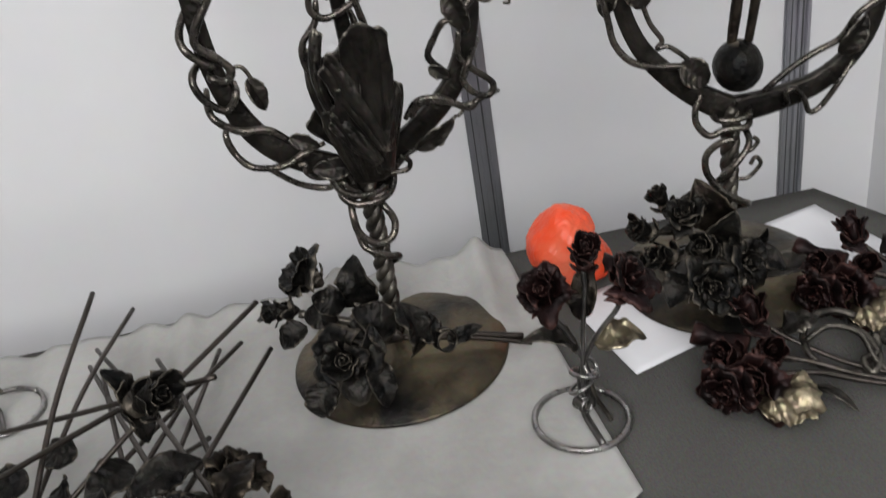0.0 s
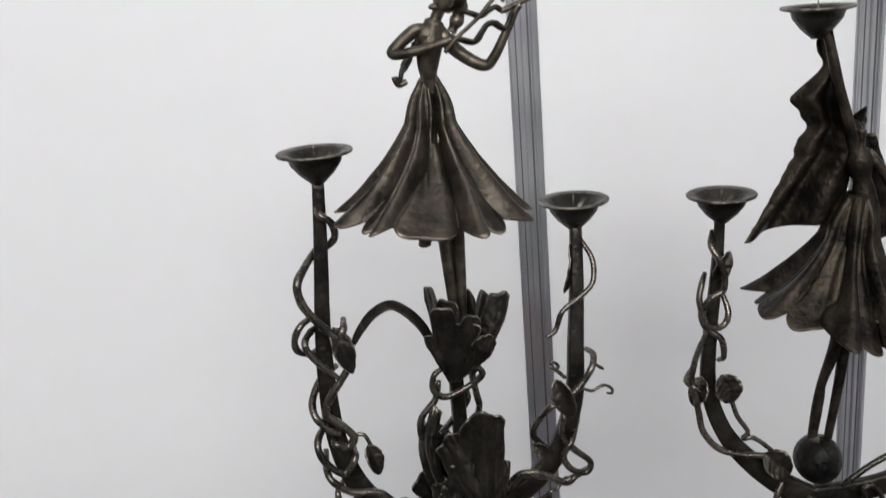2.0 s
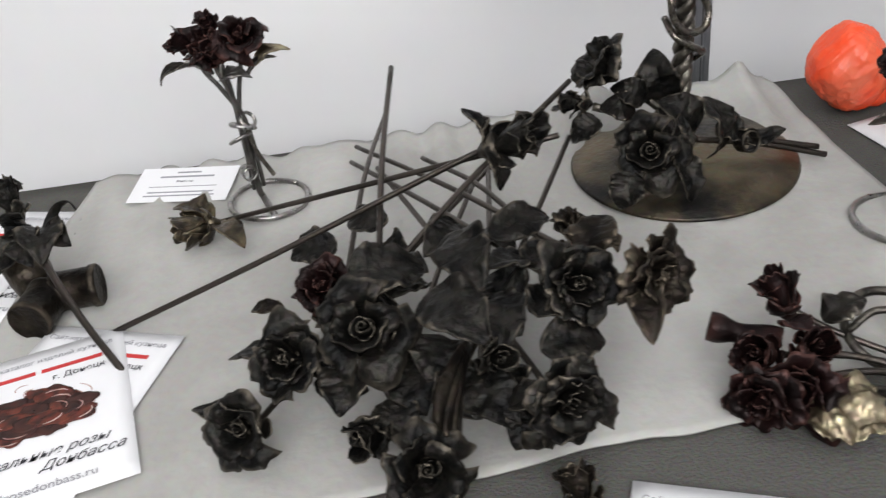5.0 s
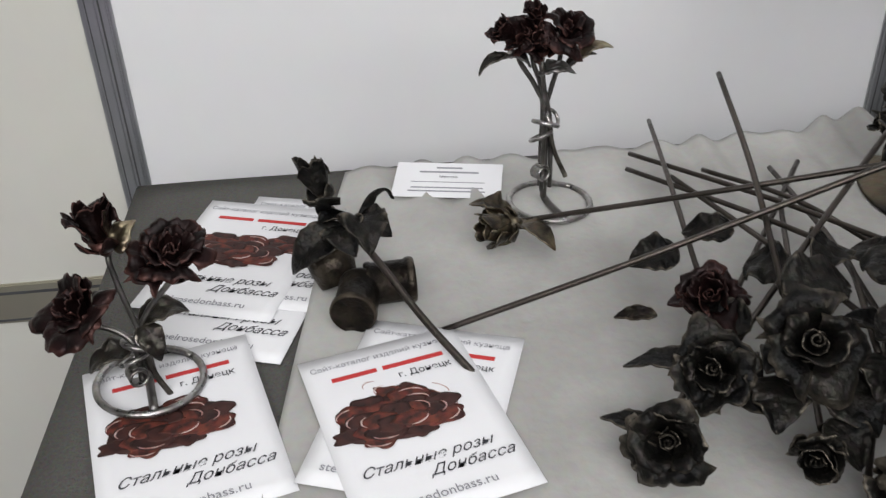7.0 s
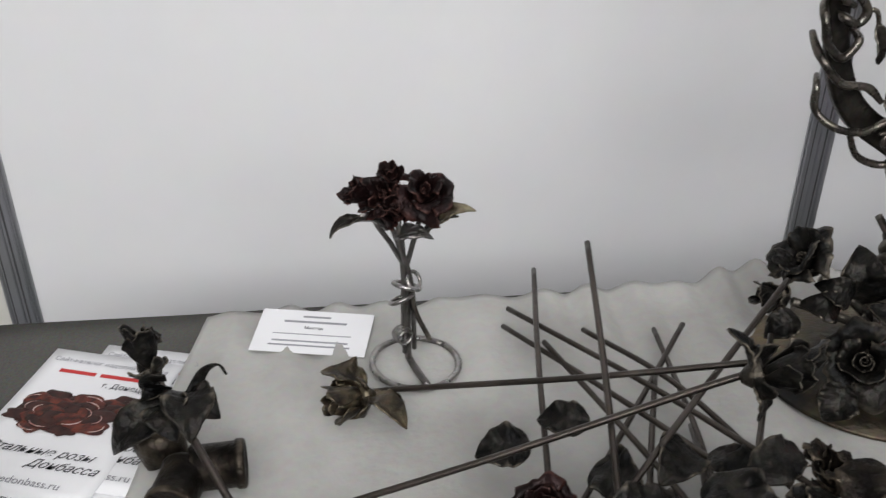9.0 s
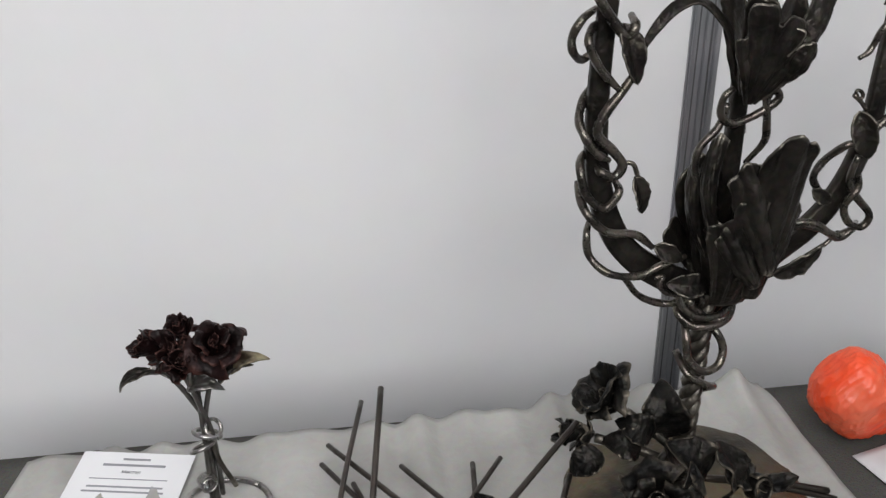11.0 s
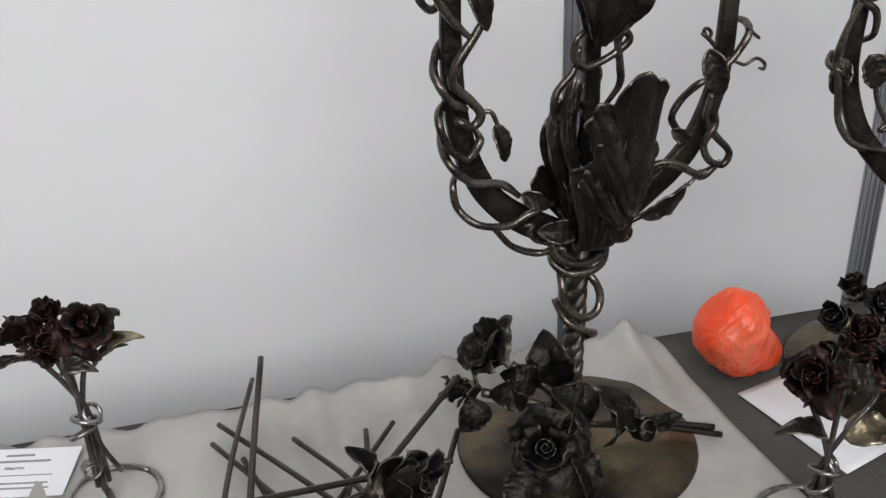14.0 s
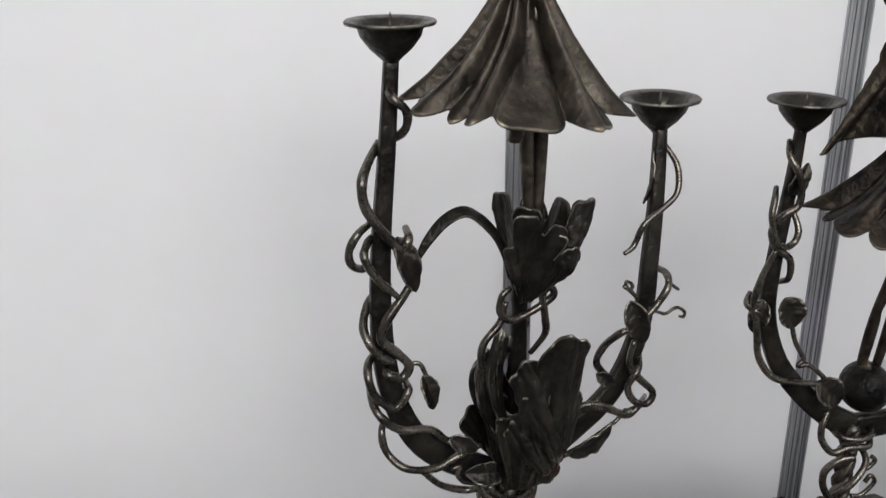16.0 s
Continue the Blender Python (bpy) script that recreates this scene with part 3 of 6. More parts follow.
def plastic_bag():
    """A knotted ball of orange film with sharp creases and a twisted tail."""
    bm = bmesh.new()
    bmesh.ops.create_icosphere(bm, subdivisions=6, radius=1.0)
    for v in bm.verts:
        p = v.co.copy()
        q = V(p.x * 1.0 + p.z * 0.5, p.y, p.z * 0.6 - p.x * 0.5)
        low_part = max(0.15, min(1.0, 0.5 - p.z))
        ridge = lambda f: max(0.0, 1 - 2.2 * abs(noise.noise(f)))
        crease = 0.15 * noise.noise(q * 1.3 + V(3, 1, 0)) + 0.018 * ridge(q * 2.2 + V(1, 4, 2)) ** 3 + 0.016 * ridge(V(q.x * 1.5, q.y * 6, q.z * 8)) ** 3 + 0.05 * noise.noise(V(q.x * 1.2, q.y * 4, q.z * 5) + V(0, 7, 0)) + 0.022 * ridge(V(q.x * 1.3, q.y * 9, q.z * 12)) ** 2 + abs(noise.noise(V(q.x * 2, q.y * 15, q.z * 17))) * 0.055 * low_part
        k = 1.0 + crease - 0.30 * math.exp(-((p.z + 0.05 - 0.35 * p.x) / 0.20) ** 2) * max(0.0, p.x + 0.15)
        w = V(p.x * 0.032, p.y * 0.030, p.z * 0.037) * k
        if p.z < 0:
            w.x += 0.012 * max(0.0, p.x) * min(1.0, -2 * p.z)
        v.co = w
    low = min(v.co.z for v in bm.verts)
    bm.verts.index_update()
    geo = [v.co - V(0, 0, low) for v in bm.verts], [tuple(v.index for v in f.verts) for f in bm.faces]
    bm.free()
    ob = thing("plastic_bag", (0.572, 0.938, TABLE + 0.001), 0, "crumpled bright orange plastic bag knotted into a ball", "plastic bag")
    part("film", geo, ORANGE, ob)
    part("gathered_end", ball((0.020, -0.006, 0.0200), 0.0195, (1.0, 0.95, 0.85), 0.10, 4.0, 32), ORANGE, ob, "bunched end of the film")
    return ob


plastic_bag()


# ---- candelabra ----
def tendril(base, out, up, size, wire=0.0014, turns=1.1, curl=1):
    """A short wire that ends in a curl."""
    base, out, up = Vector(base), Vector(out).normalized(), Vector(up).normalized()
    pts = [base, base + out * size * 0.5 + up * size * 0.3]
    c = base + out * size + up * size * 0.35
    for k in range(15):
        w = math.pi * 0.6 + 2 * math.pi * turns * k / 14 * -curl
        r = size * 0.34 * (1 - 0.6 * k / 14)
        pts.append(c + out * r * math.cos(w) + up * r * math.sin(w))
    return tube(smooth_path(pts, 3), lambda s: wire * (1.1 - 0.4 * s), 7)


def drip_dish(parent, place, r):
    """A candle dish: rolled rim, round bowl and a pricket."""
    m = Matrix.Translation(place)
    ob = part("drip_dish", moved(lathe([(0.001, -0.80 * r), (0.16 * r, -0.80 * r), (0.24 * r, -0.72 * r), (0.46 * r, -0.52 * r), (0.66 * r, -0.26 * r), (0.72 * r, -0.06 * r), (0.98 * r, 0.0), (1.0 * r, 0.05 * r), (0.97 * r, 0.08 * r), (0.72 * r, 0.02 * r), (0.60 * r, -0.16 * r), (0.001, -0.30 * r)], 36), m), STEEL, parent, "shallow dark steel drip dish")
    part("pricket", moved(lathe([(0.0011, -0.3 * r), (0.0009, 0.10 * r), (0.0003, 0.24 * r)], 8), m), STEEL, ob)
    return ob


def fan_geo(base, mid, top, w0, w1, ribs, lobe, bulge, lip):
    """A petal that fans out from base to top with grooves that meet at its foot and a lobed, rolled lip."""
    base, mid, top = Vector(base), Vector(mid), Vector(top)
    side = (top - base).cross(V(0, -1, 0)).normalized()
    seed = base.x * 91 + top.z * 57
    def at(u, v):
        a = (u - 0.5) * 2
        c = base * (1 - v) ** 2 + mid * (2 * v * (1 - v)) + top * v * v
        w = 0.5 * (w0 + (w1 - w0) * v ** 1.3) * (0.55 + 0.45 * min(1.0, 4 * v + 0.2)) * (1 + 0.10 * noise.noise(V(a, v * 3, seed)))
        rib = abs(math.cos(ribs * math.pi * 0.5 * a + 0.4 * noise.noise(V(a, v, seed)))) ** 0.6
        end = max(0.0, v - 0.82) / 0.18
        y = -bulge * (1 - a * a) * math.sin(math.pi * (0.1 + 0.75 * v)) - 0.0034 * (rib - 0.5) * min(1.0, 2 * v) * (1 if bulge > 0 else -1) - lip * end ** 2 * (1 + 0.7 * noise.noise(V(a * 3, 0, seed)))
        up = lobe * (0.6 * (rib - 0.6) - 0.5 * a * a * a * a + 0.5 * noise.noise(V(a * 2.2, 1, seed))) * end - 0.5 * abs(lip) * end ** 3
        return c + side * (w * a) + V(0, y, up)
    return sheet(at, 34, 24, 0.0012)


def lobe_geo(base, mid, tip, face, wide, roll, ribs=1.5):
    """One lobe of a forged leaf: a fluted tongue that widens from a narrow foot, its sides bent back and its rounded end rolled out towards face."""
    base, mid, tip, face = Vector(base), Vector(mid), Vector(tip), Vector(face)
    seed = tip.x * 311 + tip.z * 57
    side = (tip - base).cross(face).normalized()
    out = side.cross(tip - base).normalized()
    def at(u, v):
        a = (u - 0.5) * 2
        c = base * (1 - v) ** 2 + mid * (2 * v * (1 - v)) + tip * v * v
        end = max(0.0, v - 0.62) / 0.38
        w = 0.5 * wide * (0.36 + 0.64 * min(1.0, v / 0.65) ** 0.9) * (1 + 0.14 * noise.noise(V(a, v * 3, seed)))
        flute = abs(math.cos(ribs * math.pi * a + 0.7 * noise.noise(V(v * 3, 0, seed)))) ** 0.8
        lift = 0.085 * wide * (flute - 0.6) * min(1.0, 2.5 * v) - 0.60 * w * a * a * (1 - 0.6 * end) + roll * end ** 2 * (1 + 0.5 * noise.noise(V(a * 2, 1, seed)))
        drop = wide * (0.42 * a * a + 0.10 * (1 - flute) + 0.20 * noise.noise(V(a * 1.6, 3, seed))) * end + 0.45 * roll * end ** 4
        return c + side * (w * a) + out * (lift + 0.0012 * noise.noise(V(a * 4, v * 9, seed))) + (base - tip).normalized() * drop
    return sheet(at, 28, 28, 0.0013)


def fan_leaf(foot, lobes, cup, belly, flare, seed=0.0, bearing=0.0, wide=0.006, ridge=0.0016, first=-60, last=60, web=0.72):
    """One broad forged leaf, fanning from its foot into fused rounded lobes; lobes: angle from upright in degrees, length, half angle. The sides bend back round the stem and the ends roll out."""
    turn = Matrix.Rotation(radians(bearing), 3, "Z")
    def at(u, v):
        f = first + (last - first) * u
        reach, best, near = 0.0, 0.0, 0.0
        for angle, length, half in lobes:
            d = (f - angle) / half
            k = length * max(0.0, 1 - 0.24 * abs(d) ** 4) if abs(d) < 1.4 else 0.0
            if k > reach:
                reach, near, best = k, d, length
        reach = max(reach, web * max(l[1] for l in lobes) * math.cos(radians(f)) ** 2)
        reach *= 1 + 0.05 * noise.noise(V(f * 0.12, 2, seed))
        end = max(0.0, v - 0.66) / 0.34
        a = radians(f)
        x = reach * v * math.sin(a) + wide * (2 * u - 1) * (1 - v)
        z = reach * v * math.cos(a)
        rise = v * (0.3 + 0.7 * reach / max(l[1] for l in lobes))
        crease = 0.9 * math.exp(-(near / 0.20) ** 2) - 0.9 * math.exp(-((abs(near) - 0.95) / 0.30) ** 2)
        y = -belly * math.sin(math.pi * 0.5 * min(1.0, 1.25 * rise)) + cup * x * x - flare * end ** 2 * (1 + 0.7 * noise.noise(V(f * 0.09, 7, seed)))
        y += ridge * crease * min(1.0, 3.2 * v) * (1 - 0.3 * end) + 0.0012 * noise.noise(V(f * 0.07, v * 5, seed + 3))
        z -= 0.5 * flare * end ** 3
        return Vector(foot) + turn @ V(x, y, z)
    return sheet(at, 84, 30, 0.0013)


def lathe_ring(centre, axis, radius, depth):
    """A strip of sheet rolled into a short open scroll."""
    m = aim(centre, axis)
    return moved(sheet(lambda u, v: V(radius * (0.75 + 0.3 * u) * math.cos(u * 8.2), radius * (0.75 + 0.3 * u) * math.sin(u * 8.2), depth * (v - 0.5) * (1 + 0.2 * math.sin(5 * u))), 34, 4, 0.0012), m)


def skirt_geo(cx, cy, z_top, z_low, r_top, r_low, folds, lean=(0, 0), seed=0.0, power=1.5, tilt=0.0, slit=None):
    """A hammered skirt: soft folds run down from the waist and break into a curled, scalloped hem; slit: bearing of an open fold under the waist."""
    def at(u, v):
        a = 2 * math.pi * u
        c, q = math.cos(a), math.sin(a)
        r = r_top + (r_low - r_top) * v ** power
        r *= 1 + 0.10 * noise.noise(V(c * 1.1, q * 1.1, seed + 2)) * v
        r += 0.0035 * math.sin(math.pi * min(1.0, v / 0.34))
        w = folds * a + 0.9 * math.sin(2 * a + seed) + 1.6 * noise.noise(V(c * 1.7, q * 1.7, seed)) + 1.1 * noise.noise(V(c * 1.4, q * 1.4, v * 1.8 + seed))
        fine = 2 * w + 1.9 * noise.noise(V(c * 2.4, q * 2.4, seed + 8)) + 0.9 * noise.noise(V(c * 2, q * 2, v * 2.6))
        crest = (0.5 + 0.5 * math.cos(w)) ** 1.6 - 0.38
        small = abs(math.cos(fine / 2)) ** 0.75 - 0.62
        hem = max(0.0, v - 0.72) / 0.28
        strong = 0.75 + 0.5 * noise.noise(V(c * 2.1, q * 2.1, seed + 4))
        out = strong * r_low * (0.32 * crest * v ** 0.7 + 0.26 * small * max(0.0, v - 0.06) ** 0.8)
        out += hem ** 2 * r_low * (0.03 + 0.12 * small)
        drop = (z_top - z_low) * hem ** 1.3 * (0.13 * small + 0.03 * crest - 0.02)
        if slit is not None:
            d = (a - slit - 0.10 * math.sin(v * 9) + math.pi) % (2 * math.pi) - math.pi
            long = max(0.0, math.sin(math.pi * min(1.0, max(0.0, (v - 0.03) / 0.40)))) ** 0.5
            d *= max(0.3, r / r_top) ** 0.75
            out += long * (0.0016 * math.exp(-((abs(d) - 0.42) / 0.14) ** 2) - 0.0052 * math.exp(-(d / 0.27) ** 4))
        n = V(0.80 * c, 0.80 * q, 0.45)
        x = lean[0] * v + r * c
        rough = 0.0004 * noise.noise(V(c * 7, q * 7, v * 8))
        return V(cx + x, cy + lean[1] * v + r * q, z_top + (z_low - z_top) * v + tilt * x * v - drop) + n * (out + rough)
    return sheet(at, 360, 54, 0.0013, True)


def candelabrum_one():
    ob = thing("candelabrum", (0.4085, 0.893, TABLE + 0.003), 7.5, "dark forged candelabrum with wire vines and a dancer, on foam", "candelabrum", "candelabra")
    part("base_plate", moved(lathe([(0.001, 0.0), (0.088, 0.0), (0.091, 0.0015), (0.089, 0.0035), (0.070, 0.008), (0.040, 0.012), (0.014, 0.015), (0.001, 0.0155)], 64), Matrix.Translation((-0.0005, -0.014, 0.002))), BASE_STEEL, ob, "round domed steel base, ground and stained")
    stem = smooth_path([(0.001, 0, 0.012), (0.002, 0, 0.07), (0.003, 0, 0.12), (0.004, 0, 0.172)], 14)
    for k in range(3):
        strand = [p + V(0.0040 * math.cos(2.1 * k + 0.62 * i), 0.0040 * math.sin(2.1 * k + 0.62 * i), 0) for i, p in enumerate(stem)]
        part("stem", tube(strand, 0.0045, 9), STEEL, ob, "twisted bar of the stem")
    wires = [("stem_vine", [(-0.004, 0.010, 0.152), (-0.012, -0.004, 0.149), (-0.014, -0.012, 0.140), (-0.012, -0.014, 0.126), (-0.001, -0.016, 0.115), (0.012, -0.014, 0.116), (0.017, -0.010, 0.127), (0.012, -0.006, 0.140), (0.004, 0.010, 0.148)], 0.0030),
             ("stem_vine", [(-0.012, 0.004, 0.122), (-0.010, -0.012, 0.112), (0.004, -0.015, 0.102), (0.015, -0.008, 0.094), (0.014, 0.004, 0.084), (0.006, 0.010, 0.078)], 0.0028),
             ("stem_collar", [(-0.014, 0.006, 0.164), (-0.018, -0.004, 0.158), (-0.010, -0.011, 0.151), (0.006, -0.013, 0.150), (0.019, -0.008, 0.153), (0.025, 0.0, 0.164), (0.021, 0.003, 0.174)], 0.0031),
             ("stem_collar", [(-0.024, -0.008, 0.182), (-0.020, -0.012, 0.168), (-0.010, -0.014, 0.160), (0.006, -0.014, 0.158), (0.016, -0.010, 0.160)], 0.0028)]
    for name, points, wire in wires:
        part(name, tube(smooth_path(points, 6), wire, 9), VINE_STEEL, ob, "round steel wire wound round the stem")
    column = smooth_path([(0.004, 0, 0.165), (0.010, 0.002, 0.24), (0.010, 0.002, 0.31), (0.010, 0.002, 0.345)], 10)
    part("column", bar(column, lambda s: 0.012 - 0.003 * s, lambda s: 0.011 - 0.003 * s), STEEL, ob)
    # the second arm bows forward a little between foot and dish
    def bow(p):
        k = max(0.0, math.sin(math.pi * min(1.0, max(0.0, (p[2] - 0.15) / 0.28)))) * min(1.0, max(0.0, p[0] - 0.015) / 0.05)
        return V(p[0], p[1] - 0.013 * k, p[2])
    left = smooth_path([(0.004, 0, 0.160), (-0.012, 0, 0.176), (-0.053, 0, 0.204), (-0.074, 0, 0.234), (-0.085, 0, 0.275), (-0.087, 0, 0.32), (-0.085, 0, 0.365), (-0.080, 0, 0.42), (-0.0765, 0, 0.468)], 8)
    right = smooth_path([(0.004, 0, 0.160), (0.024, 0, 0.176), (0.054, 0, 0.200), (0.082, 0, 0.230), (0.098, 0, 0.275), (0.102, 0, 0.325), (0.106, 0, 0.370), (0.109, 0, 0.412)], 8)
    right = [bow(p) for p in right]
    for path, top in ((left, (-0.0765, 0, 0.4875)), (right, (0.109, 0, 0.4290))):
        part("arm", bar(path, lambda s: 0.023 - 0.0150 * s ** 0.8, lambda s: 0.0085 - 0.002 * s), STEEL, ob, "flat forged steel arm, tapering upwards")
        drip_dish(ob, top, 0.0265)
    # each wire is bent by hand round its arm
    def vine(wire, points):
        lift = [bow((x, y * 1.15 - 0.001, z)) for x, y, z in points]
        part("vine", tube(smooth_path(lift, 6), lambda q: wire * (0.72 + 0.28 * min(1.0, 6 * min(q, 1 - q)) + 0.05 * math.sin(q * 31)), 9), VINE_STEEL, ob, "vine of round steel wire wound round the arm")
    vine(0.0031, [(-0.082, 0.009, 0.418), (-0.093, 0.000, 0.408), (-0.100, -0.009, 0.400), (-0.099, -0.009, 0.387), (-0.092, -0.009, 0.374), (-0.078, -0.009, 0.357), (-0.072, -0.009, 0.362), (-0.070, 0.000, 0.366)])
    vine(0.0026, [(-0.087, 0.009, 0.369), (-0.100, 0.000, 0.366), (-0.106, 0.000, 0.356), (-0.105, 0.000, 0.347), (-0.095, 0.009, 0.339), (-0.087, 0.009, 0.343), (-0.077, 0.009, 0.345)])
    vine(0.0026, [(-0.084, 0.009, 0.361), (-0.094, 0.000, 0.360), (-0.100, -0.009, 0.354), (-0.092, -0.009, 0.339), (-0.078, -0.009, 0.324)])
    vine(0.0031, [(-0.070, -0.009, 0.334), (-0.077, -0.009, 0.324), (-0.087, -0.009, 0.311), (-0.091, -0.009, 0.299), (-0.080, -0.009, 0.287), (-0.073, -0.009, 0.277), (-0.078, -0.009, 0.270), (-0.087, -0.009, 0.274), (-0.086, 0.000, 0.276)])
    vine(0.0028, [(-0.077, 0.009, 0.327), (-0.090, 0.009, 0.318), (-0.099, 0.000, 0.307), (-0.099, -0.009, 0.298), (-0.090, -0.009, 0.286), (-0.082, -0.009, 0.281)])
    vine(0.0028, [(-0.085, 0.009, 0.282), (-0.096, 0.000, 0.280), (-0.100, -0.009, 0.273), (-0.095, -0.009, 0.259), (-0.083, -0.009, 0.249), (-0.074, -0.009, 0.259), (-0.073, 0.000, 0.264)])
    vine(0.0028, [(-0.093, 0.009, 0.260), (-0.095, 0.000, 0.253), (-0.093, -0.009, 0.245), (-0.079, -0.009, 0.232), (-0.060, -0.009, 0.228), (-0.047, -0.009, 0.217)])
    vine(0.0027, [(-0.079, 0.005, 0.452), (-0.079, -0.007, 0.447), (-0.071, -0.007, 0.439), (-0.070, -0.002, 0.427), (-0.077, 0.006, 0.418), (-0.084, 0.006, 0.410)])
    vine(0.0021, [(0.108, 0.007, 0.408), (0.113, 0.000, 0.398), (0.117, -0.006, 0.386), (0.114, -0.009, 0.370), (0.101, -0.009, 0.360), (0.091, -0.009, 0.354), (0.087, -0.008, 0.348), (0.085, -0.006, 0.340), (0.082, -0.006, 0.336), (0.076, -0.006, 0.333)])
    vine(0.0026, [(0.113, 0.009, 0.312), (0.115, 0.000, 0.311), (0.110, -0.009, 0.306), (0.102, -0.009, 0.294), (0.093, -0.009, 0.286), (0.085, -0.009, 0.279)])
    vine(0.0012, [(0.096, -0.008, 0.292), (0.104, -0.009, 0.288), (0.110, -0.009, 0.286), (0.118, -0.009, 0.289), (0.125, -0.009, 0.285), (0.125, -0.009, 0.281), (0.121, -0.009, 0.282)])
    vine(0.0012, [(0.109, -0.009, 0.311), (0.114, -0.009, 0.306), (0.119, -0.009, 0.302)])
    vine(0.0026, [(0.082, -0.009, 0.279), (0.075, -0.009, 0.278), (0.070, 0.000, 0.265), (0.064, 0.000, 0.253), (0.071, 0.000, 0.242), (0.079, 0.000, 0.234)])
    vine(0.0026, [(0.086, -0.009, 0.270), (0.084, -0.009, 0.252), (0.093, -0.009, 0.239), (0.107, -0.009, 0.224), (0.103, -0.009, 0.215), (0.091, -0.009, 0.221), (0.085, -0.009, 0.234), (0.092, -0.009, 0.247), (0.105, 0.009, 0.253)])
    vine(0.0026, [(0.039, -0.009, 0.211), (0.049, -0.009, 0.223), (0.065, -0.009, 0.223), (0.086, -0.009, 0.209), (0.096, -0.009, 0.214), (0.117, 0.009, 0.207)])
    vine(0.0026, [(-0.004, -0.011, 0.320), (-0.010, -0.011, 0.315), (-0.011, -0.011, 0.304), (-0.002, -0.011, 0.297), (0.015, -0.011, 0.302), (0.026, -0.011, 0.311), (0.023, -0.011, 0.317), (0.019, -0.011, 0.312), (0.021, -0.011, 0.296), (0.023, -0.008, 0.282), (0.016, -0.004, 0.266)])
    vine(0.0026, [(-0.006, -0.009, 0.310), (-0.010, -0.009, 0.295), (-0.021, -0.009, 0.283), (-0.023, -0.009, 0.269), (-0.016, -0.009, 0.253), (-0.004, -0.009, 0.238)])
    vine(0.0026, [(0.018, 0.009, 0.292), (0.019, 0.009, 0.280), (0.007, 0.009, 0.266), (-0.009, -0.009, 0.266)])
    vine(0.0026, [(-0.083, 0.009, 0.231), (-0.089, 0.000, 0.227), (-0.086, 0.000, 0.211), (-0.076, -0.009, 0.202), (-0.055, -0.009, 0.197), (-0.041, -0.009, 0.202), (-0.022, -0.009, 0.207)])
    vine(0.0026, [(-0.065, -0.009, 0.197), (-0.047, 0.000, 0.175), (-0.028, 0.000, 0.166), (-0.016, -0.009, 0.172), (-0.011, -0.009, 0.165), (0.004, -0.009, 0.154), (0.014, -0.009, 0.155), (0.020, 0.000, 0.159)])
    vine(0.0018, [(-0.045, -0.012, 0.196), (-0.039, -0.012, 0.196), (-0.041, -0.012, 0.190), (-0.035, -0.012, 0.183), (-0.022, -0.012, 0.180), (-0.012, -0.012, 0.182), (-0.008, -0.012, 0.170), (-0.006, 0.009, 0.154)])
    vine(0.0021, [(0.015, -0.009, 0.167), (0.023, -0.009, 0.169), (0.034, -0.009, 0.169), (0.037, -0.009, 0.175), (0.031, -0.009, 0.181), (0.027, -0.009, 0.175), (0.036, -0.009, 0.182), (0.055, -0.009, 0.190), (0.077, -0.009, 0.205)])
    vine(0.0026, [(0.043, -0.009, 0.212), (0.053, -0.009, 0.222), (0.069, -0.009, 0.219), (0.085, -0.009, 0.211), (0.097, -0.009, 0.215)])
    part("leaf_stalk", tube(smooth_path([(-0.074, -0.009, 0.273), (-0.070, -0.009, 0.277), (-0.065, -0.010, 0.276), (-0.061, -0.010, 0.267)], 6), 0.0016, 8), VINE_STEEL, ob)
    # loose leaves and tendrils
    for base, tip, w, up in (((-0.064, -0.011, 0.268), (-0.057, -0.012, 0.243), 0.012, (0.5, -1, 0)), ((-0.079, -0.010, 0.364), (-0.069, -0.014, 0.328), 0.013, (0.2, -1, 0)),
                             ((0.081, -0.010, 0.300), (0.092, -0.014, 0.268), 0.014, (-0.4, -1, 0)), ((-0.008, -0.018, 0.186), (-0.036, -0.015, 0.190), 0.014, (0, -1, 0.4)),
                             ((0.042, -0.014, 0.186), (0.074, -0.014, 0.204), 0.013, (0, -1, -0.25)), ((-0.046, -0.012, 0.218), (-0.026, -0.014, 0.206), 0.010, (0, -1, 0.2)),
                             ((0.062, -0.006, 0.246), (0.076, -0.008, 0.236), 0.008, (0, -1, 0)), ((0.104, 0.002, 0.398), (0.0955, 0.000, 0.362), 0.011, (0.9, -1, 0))):
        part("leaf", leaf_geo(bow(base), bow(tip), w * 1.15, up, 0.06, 0.3, 0.35, tip[0] * 90, sharp=True), STEEL, ob, "small hammered leaf")
    for base, out, up, size, c in (((0.078, -0.010, 0.203), (1, 0, 0.2), (0, 0, 1), 0.010, 1), ((0.090, -0.006, 0.298), (-0.4, 0, 1), (-1, 0, 0.2), 0.012, -1)):
        part("tendril", tendril(bow(base), out, up, size, 0.0014, 1.1, c), VINE_STEEL, ob, "curled wire tendril")
    arch = smooth_path([(-0.066, -0.012, 0.350), (-0.060, -0.013, 0.360), (-0.050, -0.014, 0.371), (-0.038, -0.015, 0.376), (-0.028, -0.016, 0.371), (-0.018, -0.018, 0.360), (-0.011, -0.018, 0.346), (-0.006, -0.016, 0.330)], 6)
